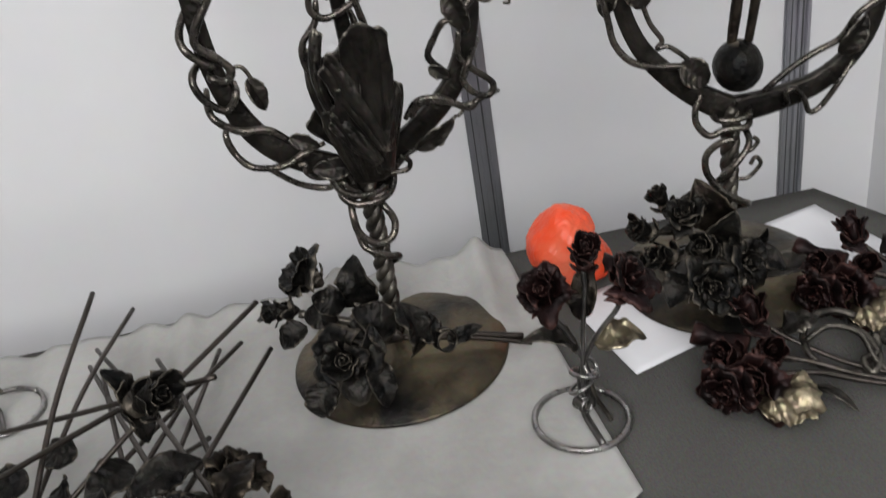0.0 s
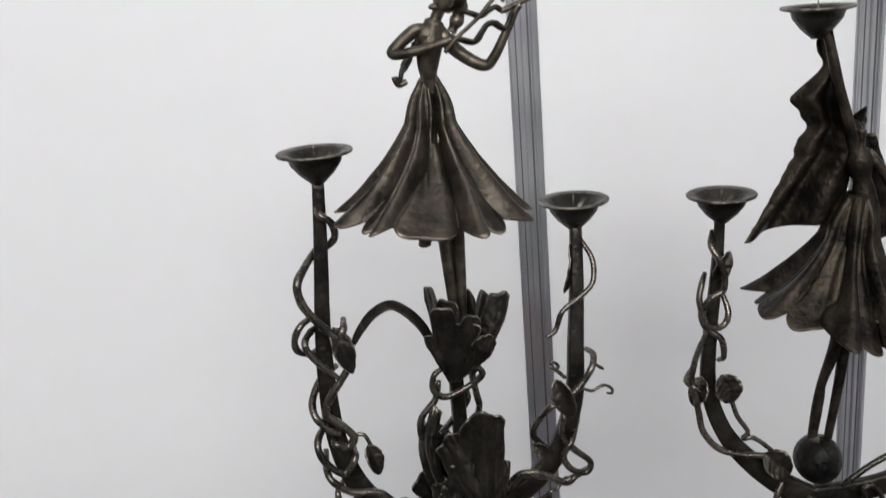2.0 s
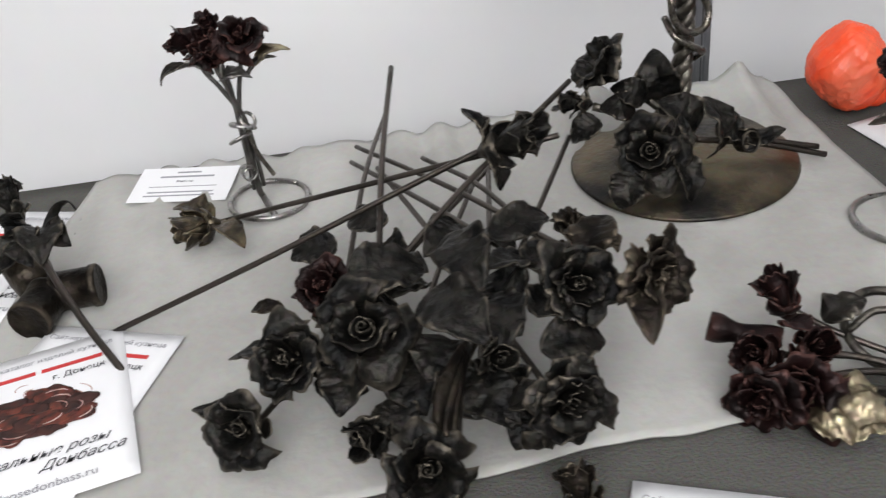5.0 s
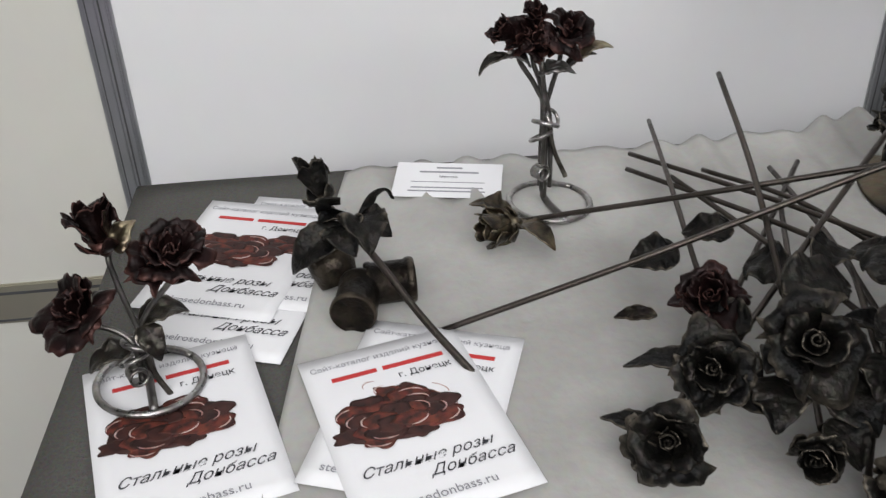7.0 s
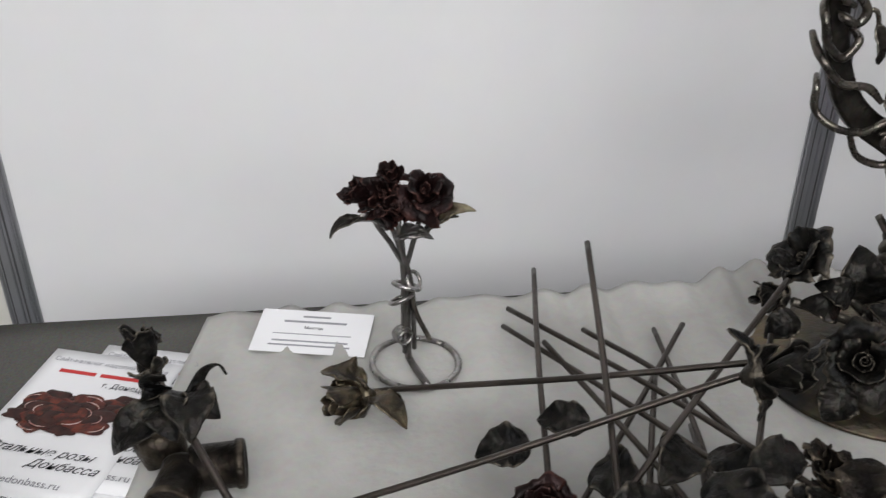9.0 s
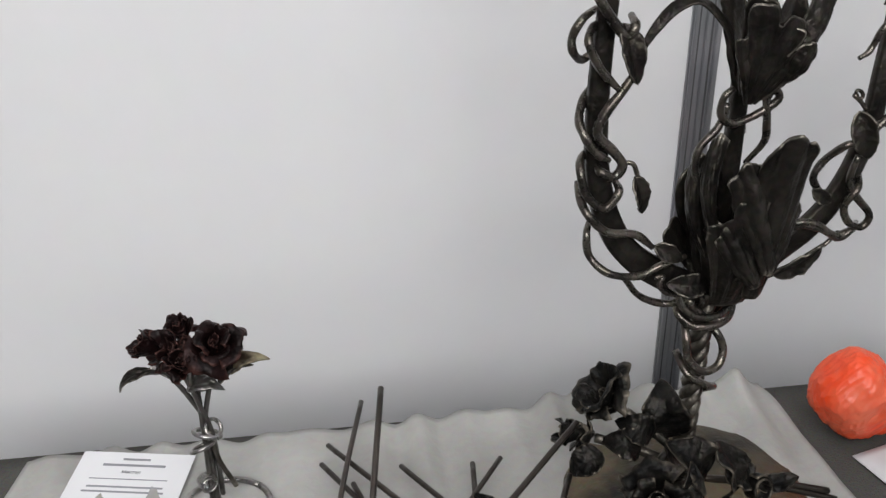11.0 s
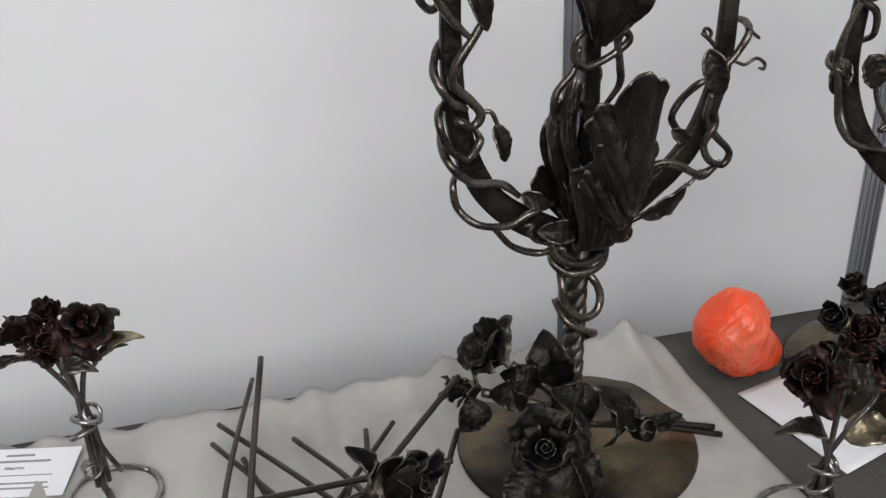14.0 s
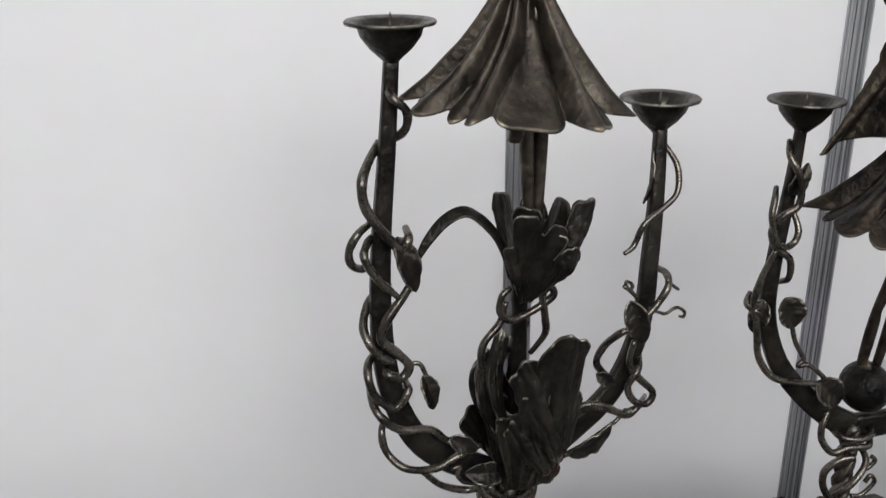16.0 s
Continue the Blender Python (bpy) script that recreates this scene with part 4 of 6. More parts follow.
    part("arched_leaf", bar(arch, lambda s: 0.0016 + 0.0080 * math.sin(math.pi * min(1.0, 0.1 + 0.62 * s)), lambda s: 0.0016, (0.25, -0.55, 1)), STEEL, ob, "long arched leaf")
    def at(p):
        return ob.matrix_world.inverted() @ Vector(p)
    def forged_leaf(label, *geos):
        inverse = ob.matrix_world.inverted()
        part("petal", moved(join(*geos), inverse), STEEL, ob, label)
    forged_leaf("tall forged leaf with fused, fluted lobes and a rolled tip",
                fan_leaf((0.418, 0.872, 0.924), ((8, 0.100, 7), (20, 0.084, 6), (-6, 0.090, 6), (-18, 0.074, 7)), 18, 0.026, 0.002, 1.0, 0, 0.012, 0.0016, -25, 26, 0.8),
                lobe_geo((0.428, 0.858, 0.936), (0.430, 0.836, 0.996), (0.429, 0.842, 1.064), (0.05, -1, 0), 0.033, 0.009, 1.0),
                lobe_geo((0.431, 0.846, 0.962), (0.420, 0.838, 1.002), (0.405, 0.850, 1.038), (0.05, -1, 0.1), 0.028, 0.003, 1.0),
                lobe_geo((0.432, 0.848, 0.958), (0.440, 0.846, 0.985), (0.441, 0.852, 1.012), (0.3, -1, 0.1), 0.020, 0.002, 1.0),
                lobe_geo((0.424, 0.848, 0.950), (0.411, 0.842, 0.970), (0.399, 0.853, 0.994), (-0.1, -1, 0.1), 0.019, 0.002, 1.0))
    forged_leaf("long curled leaf ribbon beside the tall leaf",
                lobe_geo((0.416, 0.868, 0.955), (0.380, 0.862, 0.998), (0.398, 0.872, 1.046), (-0.6, -1, 0), 0.010, -0.001, 0.5),
                lobe_geo((0.408, 0.876, 0.950), (0.378, 0.876, 0.990), (0.391, 0.882, 1.032), (-0.9, -1, 0), 0.013, 0.001, 0.5))
    forged_leaf("frilled forged leaf low on the stem", fan_leaf((0.408, 0.882, 0.928), ((-8, 0.070, 10), (-27, 0.056, 11), (14, 0.064, 12), (34, 0.050, 12)), 14, 0.010, 0.002, 5.0, -72, 0.008, 0.0018, -42, 46))
    forged_leaf("frilled forged leaf low on the stem", fan_leaf((0.424, 0.882, 0.928), ((10, 0.070, 11), (-14, 0.062, 11), (32, 0.050, 11)), 14, 0.010, 0.002, 8.0, 72, 0.008, 0.0018, -30, 46))
    forged_leaf("forged leaf behind the stem, dark", fan_leaf((0.416, 0.894, 0.928), ((-12, 0.080, 12), (13, 0.088, 12), (36, 0.060, 11)), 12, 0.014, 0.004, 11.0, 180, 0.008, 0.0018, -34, 48))
    forged_leaf("broad hand-like forged leaf with creased veins", fan_leaf((0.415, 0.874, 1.064), ((-6, 0.066, 10), (15, 0.058, 11), (35, 0.045, 10), (-22, 0.048, 6)), 9, 0.014, 0.002, 2.0, 0, 0.004, -0.0008, -28, 46, 0.80))
    forged_leaf("forged leaf with a bent tip", lobe_geo((0.431, 0.872, 1.074), (0.444, 0.866, 1.094), (0.456, 0.868, 1.130), (0.5, -1, 0), 0.020, -0.004, 0.5),
                lobe_geo((0.432, 0.868, 1.078), (0.442, 0.858, 1.088), (0.441, 0.860, 1.106), (0.3, -1, 0.2), 0.015, 0.002, 0.5))
    forged_leaf("forged leaf behind the figure's feet", fan_leaf((0.417, 0.890, 1.064), ((-6, 0.071, 11), (14, 0.068, 11), (32, 0.060, 10)), 9, 0.010, 0.003, 15.0, -60, 0.005, 0.0008, -16, 42, 0.85))
    forged_leaf("forged leaf behind the figure's feet", fan_leaf((0.424, 0.892, 1.064), ((-14, 0.066, 12), (12, 0.062, 12)), 9, 0.012, 0.004, 19.0, 120, 0.005, 0.0014, -30, 30))
    # the dancer: one plain form
    body = [skirt_geo(0.007, -0.002, 0.531, 0.431, 0.0058, 0.060, 9, (-0.003, 0.002), 0.7, 1.75, -0.07, -1.62)]
    def limb(radius, *points):
        body.append(tube(smooth_path([at(p) for p in points], 6), radius, 12))
    def waist(q):
        return 0.0058 if q < 0.22 else 0.0058 + 0.0028 * math.sin(math.pi * min(1.0, (q - 0.22) / 0.64)) if q < 0.82 else 0.0040
    limb(waist, (0.4155, 0.889, 1.274), (0.4155, 0.888, 1.282), (0.415, 0.886, 1.290), (0.416, 0.885, 1.299), (0.418, 0.884, 1.308), (0.420, 0.884, 1.316), (0.423, 0.883, 1.324), (0.427, 0.882, 1.331))
    body.append(ball(at((0.4185, 0.884, 1.313)), 0.0092, (1.25, 0.8, 0.85), 0.12, 9.0))
    # tilted head with hair falling behind the shoulder
    body.append(ball(at((0.4285, 0.881, 1.336)), 0.0080, (0.85, 1, 1.2), 0.25, 6.0))
    body.append(ball(at((0.4215, 0.879, 1.331)), 0.0030, (1.2, 1, 0.8), 0.1, 2.0))
    body.append(ball(at((0.435, 0.887, 1.336)), 0.0092, (0.95, 1, 1.1), 0.35, 3.0))
    limb(lambda q: 0.0066 - 0.0030 * q + 0.0007 * math.sin(q * 19), (0.436, 0.889, 1.340), (0.4395, 0.889, 1.331), (0.438, 0.889, 1.322), (0.433, 0.888, 1.313))
    limb(lambda q: 0.0052 - 0.0026 * q, (0.419, 0.884, 1.314), (0.410, 0.883, 1.3165), (0.404, 0.882, 1.314), (0.397, 0.880, 1.309), (0.3915, 0.878, 1.3035), (0.397, 0.875, 1.3025), (0.412, 0.871, 1.305), (0.428, 0.868, 1.309), (0.433, 0.868, 1.312))
    limb(lambda q: 0.0052 - 0.0030 * q, (0.426, 0.884, 1.312), (0.434, 0.881, 1.302), (0.445, 0.877, 1.2935), (0.4535, 0.875, 1.2905), (0.459, 0.873, 1.296), (0.468, 0.872, 1.312), (0.4745, 0.871, 1.325), (0.478, 0.870, 1.328))
    # her fiddle, a waved ribbon with a long scrolled neck, and the bow
    def ribbon(wide, *points):
        path = smooth_path([at(p) for p in points], 6)
        body.append(bar(path, lambda q: wide * (0.55 + 0.45 * math.sin(math.pi * min(1.0, 0.15 + q))), lambda q: 0.0024, (0, 0.5, 1)))
    ribbon(0.0066, (0.430, 0.867, 1.311), (0.437, 0.866, 1.309), (0.445, 0.866, 1.307), (0.450, 0.866, 1.312), (0.454, 0.867, 1.317), (0.459, 0.867, 1.318), (0.465, 0.868, 1.314), (0.469, 0.869, 1.317), (0.472, 0.869, 1.324))
    ribbon(0.0050, (0.440, 0.868, 1.327), (0.445, 0.868, 1.325), (0.451, 0.868, 1.323), (0.456, 0.868, 1.326), (0.461, 0.868, 1.328), (0.466, 0.869, 1.325), (0.473, 0.869, 1.328))
    limb(lambda q: 0.0020 - 0.0003 * q, (0.464, 0.869, 1.325), (0.473, 0.870, 1.328), (0.482, 0.871, 1.331), (0.492, 0.873, 1.335), (0.498, 0.874, 1.337), (0.5035, 0.875, 1.336), (0.505, 0.875, 1.332))
    limb(lambda q: 0.0014, (0.425, 0.864, 1.302), (0.434, 0.864, 1.311), (0.448, 0.865, 1.322), (0.458, 0.866, 1.332), (0.4645, 0.866, 1.337), (0.4665, 0.867, 1.334), (0.465, 0.867, 1.331))
    limb(lambda q: 0.0060 - 0.0028 * q, (0.416, 0.888, 1.205), (0.418, 0.887, 1.155), (0.421, 0.887, 1.098))
    limb(lambda q: 0.0058 - 0.0028 * q, (0.427, 0.889, 1.205), (0.427, 0.888, 1.155), (0.426, 0.888, 1.098))
    body.append(leaf_geo(at((0.414, 0.890, 1.312)), at((0.394, 0.888, 1.281)), 0.018, (1, -0.5, 0), -0.10, 0.4, 0.2, 2.0))
    body.append(tube(smooth_path([at(q) for q in ((0.400, 0.888, 1.283), (0.395, 0.887, 1.281), (0.3925, 0.886, 1.284), (0.392, 0.886, 1.287))], 5), 0.0022, 8))
    body.append(lathe_ring(at((0.402, 0.862, 1.180)), (0.1, -0.4, 1), 0.0042, 0.012))
    part("figurine", join(*body), FIGURE_STEEL, ob, "dark bronze-toned steel dancing figure in a flared skirt")
    # roses welded on the base
    for p, d, size, kind, seed in (((0.352, 0.893, 0.838), (-0.7, 0.0, 0.75), 0.019, "cup", 1), ((0.328, 0.882, 0.820), (-1, -0.15, 0.25), 0.016, "bud", 2), ((0.370, 0.832, 0.797), (-0.35, -0.75, 0.6), 0.022, "cup", 3)):
        b = at(p)
        rot = ob.matrix_world.to_3x3().inverted() @ Vector(d)
        bloom(ob, b, rot, size, BLACK_STEEL, seed, kind)
        calyx(ob, b, rot, size, BLACK_STEEL, seed)
    joint = at((0.412, 0.862, 0.785))
    for p in ((0.362, 0.892, 0.828), (0.336, 0.878, 0.818), (0.372, 0.836, 0.796)):
        q = at(p)
        part("rose_stem", tube(smooth_path([joint, (joint + q) / 2 + V(0, 0, 0.004), q], 8), 0.0036, 8), STEEL, ob)
    for p in ((0.511, 0.855, 0.766), (0.517, 0.853, 0.759)):
        q = at(p)
        part("rose_stem", tube(smooth_path([joint, (joint + q) / 2 + V(0, 0, 0.003), q], 8), 0.0025, 8), ROD_STEEL, ob)
    def rose_leaf(b, t, w, up, bend):
        part("rose_leaf", leaf_geo(at(b), at(t), w, up, bend, 0.6, 0.3, b[0] * 77, 0.25, 14, 24, int(b[0] * 1000) % 2 == 0), BLACK_STEEL, ob, "dark hammered rose leaf")
    rose_leaf((0.392, 0.878, 0.812), (0.386, 0.890, 0.852), 0.034, (-0.5, -1, 0.2), 0.2)
    rose_leaf((0.374, 0.868, 0.822), (0.350, 0.874, 0.834), 0.022, (0.1, -1, 0.6), 0.35)
    rose_leaf((0.366, 0.866, 0.812), (0.340, 0.872, 0.820), 0.022, (0.1, -1, 0.8), 0.35)
    rose_leaf((0.408, 0.845, 0.804), (0.382, 0.850, 0.830), 0.030, (0.3, -1, 0.5), 0.15)
    rose_leaf((0.414, 0.852, 0.826), (0.423, 0.838, 0.780), 0.026, (0.7, -0.8, 0.3), 0.2)
    rose_leaf((0.424, 0.850, 0.800), (0.444, 0.846, 0.788), 0.024, (0.1, -0.7, 1), 0.25)
    rose_leaf((0.448, 0.844, 0.786), (0.476, 0.842, 0.797), 0.014, (0, -0.5, 1), -0.15)
    rose_leaf((0.388, 0.824, 0.796), (0.393, 0.800, 0.770), 0.022, (0.2, -0.8, 0.8), 0.12)
    rose_leaf((0.352, 0.818, 0.790), (0.338, 0.806, 0.768), 0.026, (-0.6, -1, 0.5), 0.15)
    rose_leaf((0.384, 0.838, 0.795), (0.392, 0.832, 0.822), 0.022, (0.1, -1, 0.1), 0.2)
    rose_leaf((0.340, 0.872, 0.808), (0.316, 0.868, 0.796), 0.022, (-0.2, -0.6, 1), 0.15)
    rose_leaf((0.396, 0.862, 0.800), (0.370, 0.852, 0.806), 0.024, (0, -0.7, 1), 0.15)
    part("rolled_leaf", lathe_ring(at((0.446, 0.840, 0.790)), (0.25, -1, 0.35), 0.0095, 0.010), BLACK_STEEL, ob, "leaf rolled into a ring")
    return ob


def sunk(geo):
    return [V(0.94 * p[0], p[1], 1.01 * p[2] - 0.003) for p in geo[0]], geo[1]


def candelabrum_two():
    ob = thing("candelabrum", (0.716, 0.906, TABLE), -7, "dark forged candelabrum with a ball and leaping figure, on paper", "candelabrum", "candelabra")
    part("base_plate", moved(lathe([(0.001, 0.0), (0.086, 0.0), (0.089, 0.0015), (0.087, 0.0035), (0.068, 0.008), (0.038, 0.012), (0.014, 0.015), (0.001, 0.0155)], 64), Matrix.Translation((-0.0161, -0.0114, 0.0025))), BASE_STEEL, ob, "round domed steel base, ground and stained")
    stem = smooth_path([(-0.009, 0, 0.012), (-0.009, 0, 0.06), (-0.008, 0, 0.11), (-0.007, 0, 0.160)], 12)
    for k in range(3):
        strand = [p + V(0.0042 * math.cos(2.1 * k + 0.66 * i), 0.0042 * math.sin(2.1 * k + 0.66 * i), 0) for i, p in enumerate(stem)]
        part("stem", sunk(tube(strand, 0.0046, 9)), STEEL, ob, "twisted bar of the stem")
    def stem_wire(name, wire, points):
        part(name, sunk(tube(smooth_path(points, 6), wire, 9)), VINE_STEEL, ob, "round steel wire wound round the stem")
    stem_wire("stem_collar", 0.0029, [(-0.034, -0.004, 0.176), (-0.040, -0.008, 0.164), (-0.039, -0.010, 0.152), (-0.029, -0.012, 0.142), (-0.016, -0.013, 0.146), (0.003, -0.012, 0.146), (0.008, 0.002, 0.150), (0.004, 0.010, 0.152)])
    stem_wire("stem_collar", 0.0027, [(-0.024, 0.006, 0.156), (-0.023, -0.010, 0.155), (-0.010, -0.015, 0.154), (0.004, -0.012, 0.156), (0.008, 0.0, 0.158)])
    stem_wire("stem_vine", 0.0031, [(-0.008, -0.012, 0.136), (-0.020, -0.010, 0.133), (-0.031, -0.008, 0.122), (-0.030, -0.010, 0.106), (-0.017, -0.014, 0.090), (0.000, -0.014, 0.078), (0.008, -0.004, 0.070), (0.002, 0.008, 0.062)])
    stem_wire("stem_vine", 0.0029, [(0.006, 0.006, 0.138), (0.006, -0.008, 0.128), (-0.008, -0.015, 0.114), (-0.022, -0.010, 0.098), (-0.024, 0.004, 0.086)])
    stem_wire("tendril", 0.0019, [(-0.004, -0.010, 0.098), (0.005, -0.010, 0.098), (0.013, -0.010, 0.105), (0.016, -0.010, 0.111), (0.011, -0.010, 0.116), (0.007, -0.010, 0.110)])
    stem_wire("tendril", 0.0019, [(0.000, -0.010, 0.120), (0.008, -0.010, 0.124), (0.013, -0.010, 0.130), (0.009, -0.010, 0.134)])
    part("ball", sunk(ball((-0.003, -0.002, 0.194), 0.0205, rough=0.03)), BLACK_STEEL, ob, "dark hammered steel ball")
    left = smooth_path([(-0.007, 0, 0.156), (-0.034, 0, 0.172), (-0.060, 0, 0.193), (-0.084, 0, 0.222), (-0.098, 0, 0.262), (-0.097, 0, 0.31), (-0.092, 0, 0.36), (-0.089, 0, 0.412)], 8)
    right = smooth_path([(-0.007, 0, 0.156), (0.030, 0, 0.160), (0.066, 0, 0.170), (0.092, 0, 0.190), (0.108, 0, 0.22), (0.112, 0, 0.27), (0.108, 0, 0.32), (0.104, 0, 0.372)], 8)
    for path, top in ((left, (-0.0830, 0, 0.4220)), (right, (0.0978, 0, 0.390))):
        part("arm", sunk(bar(path, lambda s: 0.023 - 0.0158 * s ** 0.8, lambda s: 0.0085 - 0.002 * s)), STEEL, ob, "flat forged steel arm, tapering upwards")
        drip_dish(ob, top, 0.0265)
    def vine(wire, points):
        part("vine", sunk(tube(smooth_path(points, 6), lambda q: wire * (0.75 + 0.25 * min(1.0, 6 * min(q, 1 - q))), 9)), VINE_STEEL, ob, "vine of round steel wire wound round the arm")
    vine(0.0028, [(-0.094, 0.006, 0.392), (-0.098, -0.004, 0.384), (-0.093, -0.009, 0.374), (-0.088, -0.009, 0.360), (-0.089, -0.009, 0.348), (-0.099, -0.009, 0.342), (-0.106, -0.006, 0.330), (-0.102, -0.008, 0.317), (-0.090, -0.009, 0.308), (-0.087, -0.006, 0.292), (-0.088, 0.006, 0.284)])
    vine(0.0027, [(-0.100, 0.006, 0.358), (-0.105, -0.003, 0.352), (-0.108, -0.008, 0.339), (-0.101, -0.010, 0.320), (-0.088, -0.006, 0.318), (-0.083, -0.004, 0.328), (-0.087, 0.004, 0.344)])
    vine(0.0028, [(-0.101, -0.008, 0.316), (-0.110, -0.008, 0.296), (-0.115, -0.008, 0.274), (-0.112, -0.010, 0.262), (-0.109, -0.009, 0.247), (-0.105, -0.009, 0.229), (-0.092, -0.009, 0.213), (-0.073, -0.009, 0.206), (-0.049, -0.009, 0.203), (-0.042, -0.006, 0.196)])
    vine(0.0026, [(-0.112, 0.004, 0.278), (-0.118, -0.004, 0.272), (-0.112, -0.010, 0.268), (-0.104, -0.009, 0.262)])
    vine(0.0027, [(0.016, -0.009, 0.172), (0.026, -0.010, 0.180), (0.042, -0.010, 0.191), (0.059, -0.009, 0.199), (0.078, -0.006, 0.205), (0.092, 0.004, 0.214)])
    vine(0.0024, [(0.030, 0.004, 0.150), (0.037, -0.008, 0.158), (0.035, -0.010, 0.168), (0.043, -0.010, 0.171), (0.051, -0.010, 0.160), (0.056, -0.009, 0.149), (0.066, -0.008, 0.152), (0.080, -0.009, 0.172), (0.092, -0.004, 0.186)])
    vine(0.0027, [(0.098, 0.006, 0.206), (0.086, -0.006, 0.214), (0.092, -0.010, 0.226), (0.110, -0.009, 0.236), (0.120, -0.003, 0.248), (0.117, 0.006, 0.258)])
    vine(0.0027, [(0.100, 0.006, 0.250), (0.097, -0.006, 0.262), (0.104, -0.010, 0.276), (0.118, -0.008, 0.288), (0.120, 0.0, 0.300), (0.112, 0.007, 0.310), (0.100, 0.002, 0.318), (0.098, -0.007, 0.330), (0.108, -0.007, 0.344)])
    for b, t, w, up in (((-0.090, -0.010, 0.278), (-0.080, -0.011, 0.254), 0.020, (0.1, -1, 0)), ((-0.052, -0.010, 0.206), (-0.030, -0.012, 0.188), 0.020, (0, -1, 0.2)), ((-0.094, -0.004, 0.355), (-0.082, -0.004, 0.378), 0.012, (0, -1, 0)), ((-0.105, -0.004, 0.275), (-0.112, -0.006, 0.250), 0.014, (-0.4, -1, 0)), ((0.080, -0.006, 0.192), (0.098, -0.008, 0.222), 0.016, (0, -1, 0))):
        part("leaf", sunk(leaf_geo(b, t, w * 1.15, up, 0.06, 0.3, 0.35, b[2] * 50, sharp=True)), STEEL, ob, "small hammered leaf")
    part("tendril", sunk(tube(smooth_path([(-0.082, -0.010, 0.258), (-0.076, -0.010, 0.241), (-0.067, -0.010, 0.227), (-0.071, -0.010, 0.221), (-0.062, -0.010, 0.221), (-0.050, -0.010, 0.212), (-0.040, -0.010, 0.202)], 6), 0.0021, 8)), VINE_STEEL, ob, "bent wire tendril")
    # the cloak: a thin sheet flung up from the shoulders, ragged at its outer edge and torn to a point low down
    def cloak(u, v):
        z = 0.545 - 0.165 * v
        outer = -0.009 - 0.027 * v ** 0.8 - 0.031 * max(0.0, v - 0.62) / 0.38 + 0.010 * math.exp(-((v - 0.20) / 0.06) ** 2) - 0.010 * math.exp(-((v - 0.34) / 0.05) ** 2) + 0.008 * math.exp(-((v - 0.48) / 0.05) ** 2)
        inner = -0.004 + 0.024 * min(1.0, v / 0.6) - 0.004 * max(0.0, v - 0.6) / 0.4
        x = outer + (inner - outer) * u + 0.002 * noise.noise(V(v * 24, 5, 9)) * (1 - u)
        fold = 0.007 * math.sin(u * 9 + v * 5 + 1.2 * noise.noise(V(u * 2, v * 2, 1))) * (0.25 + v)
        return V(x, 0.006 + fold + 0.010 * v * (1 - u), z + 0.020 * u * v ** 4 + 0.004 * noise.noise(V(u * 5, 2, 8)) * v ** 3)
    def cape_side(u, v):
        z = 0.458 - 0.086 * v + 0.008 * u * v
        x = 0.026 + u * (0.012 + 0.026 * v) + 0.002 * noise.noise(V(v * 9, u * 3, 4))
        return V(x, 0.014 + 0.006 * math.sin(u * 5 + v * 2) * (0.3 + v), z + 0.004 * noise.noise(V(u * 4, 3, 6)) * v)
    body = []
    body.append(skirt_geo(0.022, 0.0, 0.416, 0.307, 0.0090, 0.060, 7, (-0.021, -0.004), 2.3, 1.5, -0.32))
    body.append(tube(smooth_path([(0.027, 0, 0.402), (0.026, 0, 0.416), (0.023, 0, 0.430), (0.021, 0, 0.442), (0.021, 0, 0.454), (0.022, 0, 0.464)], 5), lambda q: 0.0125 - 0.016 * q if q < 0.35 else (0.0069 + 0.0035 * math.sin(math.pi * min(1.0, (q - 0.35) / 0.4)) if q < 0.75 else 0.0038), 14))
    body.append(ball((0.018, 0.008, 0.460), 0.0086, (0.95, 1, 1.2)))
    body.append(ball((0.021, 0.012, 0.461), 0.0088, (1.0, 0.9, 1.1), 0.15, 5.0))
    body.append(tube(smooth_path([(0.018, 0, 0.446), (0.011, -0.002, 0.468), (-0.001, -0.003, 0.504), (-0.008, -0.003, 0.530), (-0.0135, -0.003, 0.540)], 6), lambda s: 0.0054 - 0.0026 * s, 9))
    body.append(tube(smooth_path([(0.027, 0, 0.446), (0.040, -0.004, 0.430), (0.052, -0.006, 0.402)], 6), lambda s: 0.0050 - 0.002 * s, 8))
    body.append(tube(smooth_path([(0.012, 0, 0.33), (0.010, 0, 0.296), (-0.001, 0, 0.262), (-0.003, 0, 0.250), (-0.008, 0, 0.212)], 6), lambda s: 0.0058 - 0.0022 * s + 0.0008 * math.sin(9 * s), 9))
    body.append(tube(smooth_path([(0.020, 0, 0.33), (0.017, 0, 0.294), (0.013, 0, 0.258), (0.006, 0, 0.212)], 6), lambda s: 0.0058 - 0.0022 * s, 9))
    body.append(sheet(cloak, 24, 80, 0.0012))
    body.append(sheet(cape_side, 16, 30, 0.0012))
    body.append(leaf_geo((0.026, 0.004, 0.480), (0.036, 0.010, 0.440), 0.020, (-0.6, 1, 0.2), 0.15, 0.6, 0.4, 3.0))
    part("figurine", sunk(join(*body)), BROWN_STEEL, ob, "dark steel leaping figure with a flying cloak and raised arm")
    drip_dish(ob, (-0.0155, -0.001, 0.5560), 0.0265)
    inv = ob.matrix_world.inverted()
    rot = ob.matrix_world.to_3x3().inverted()
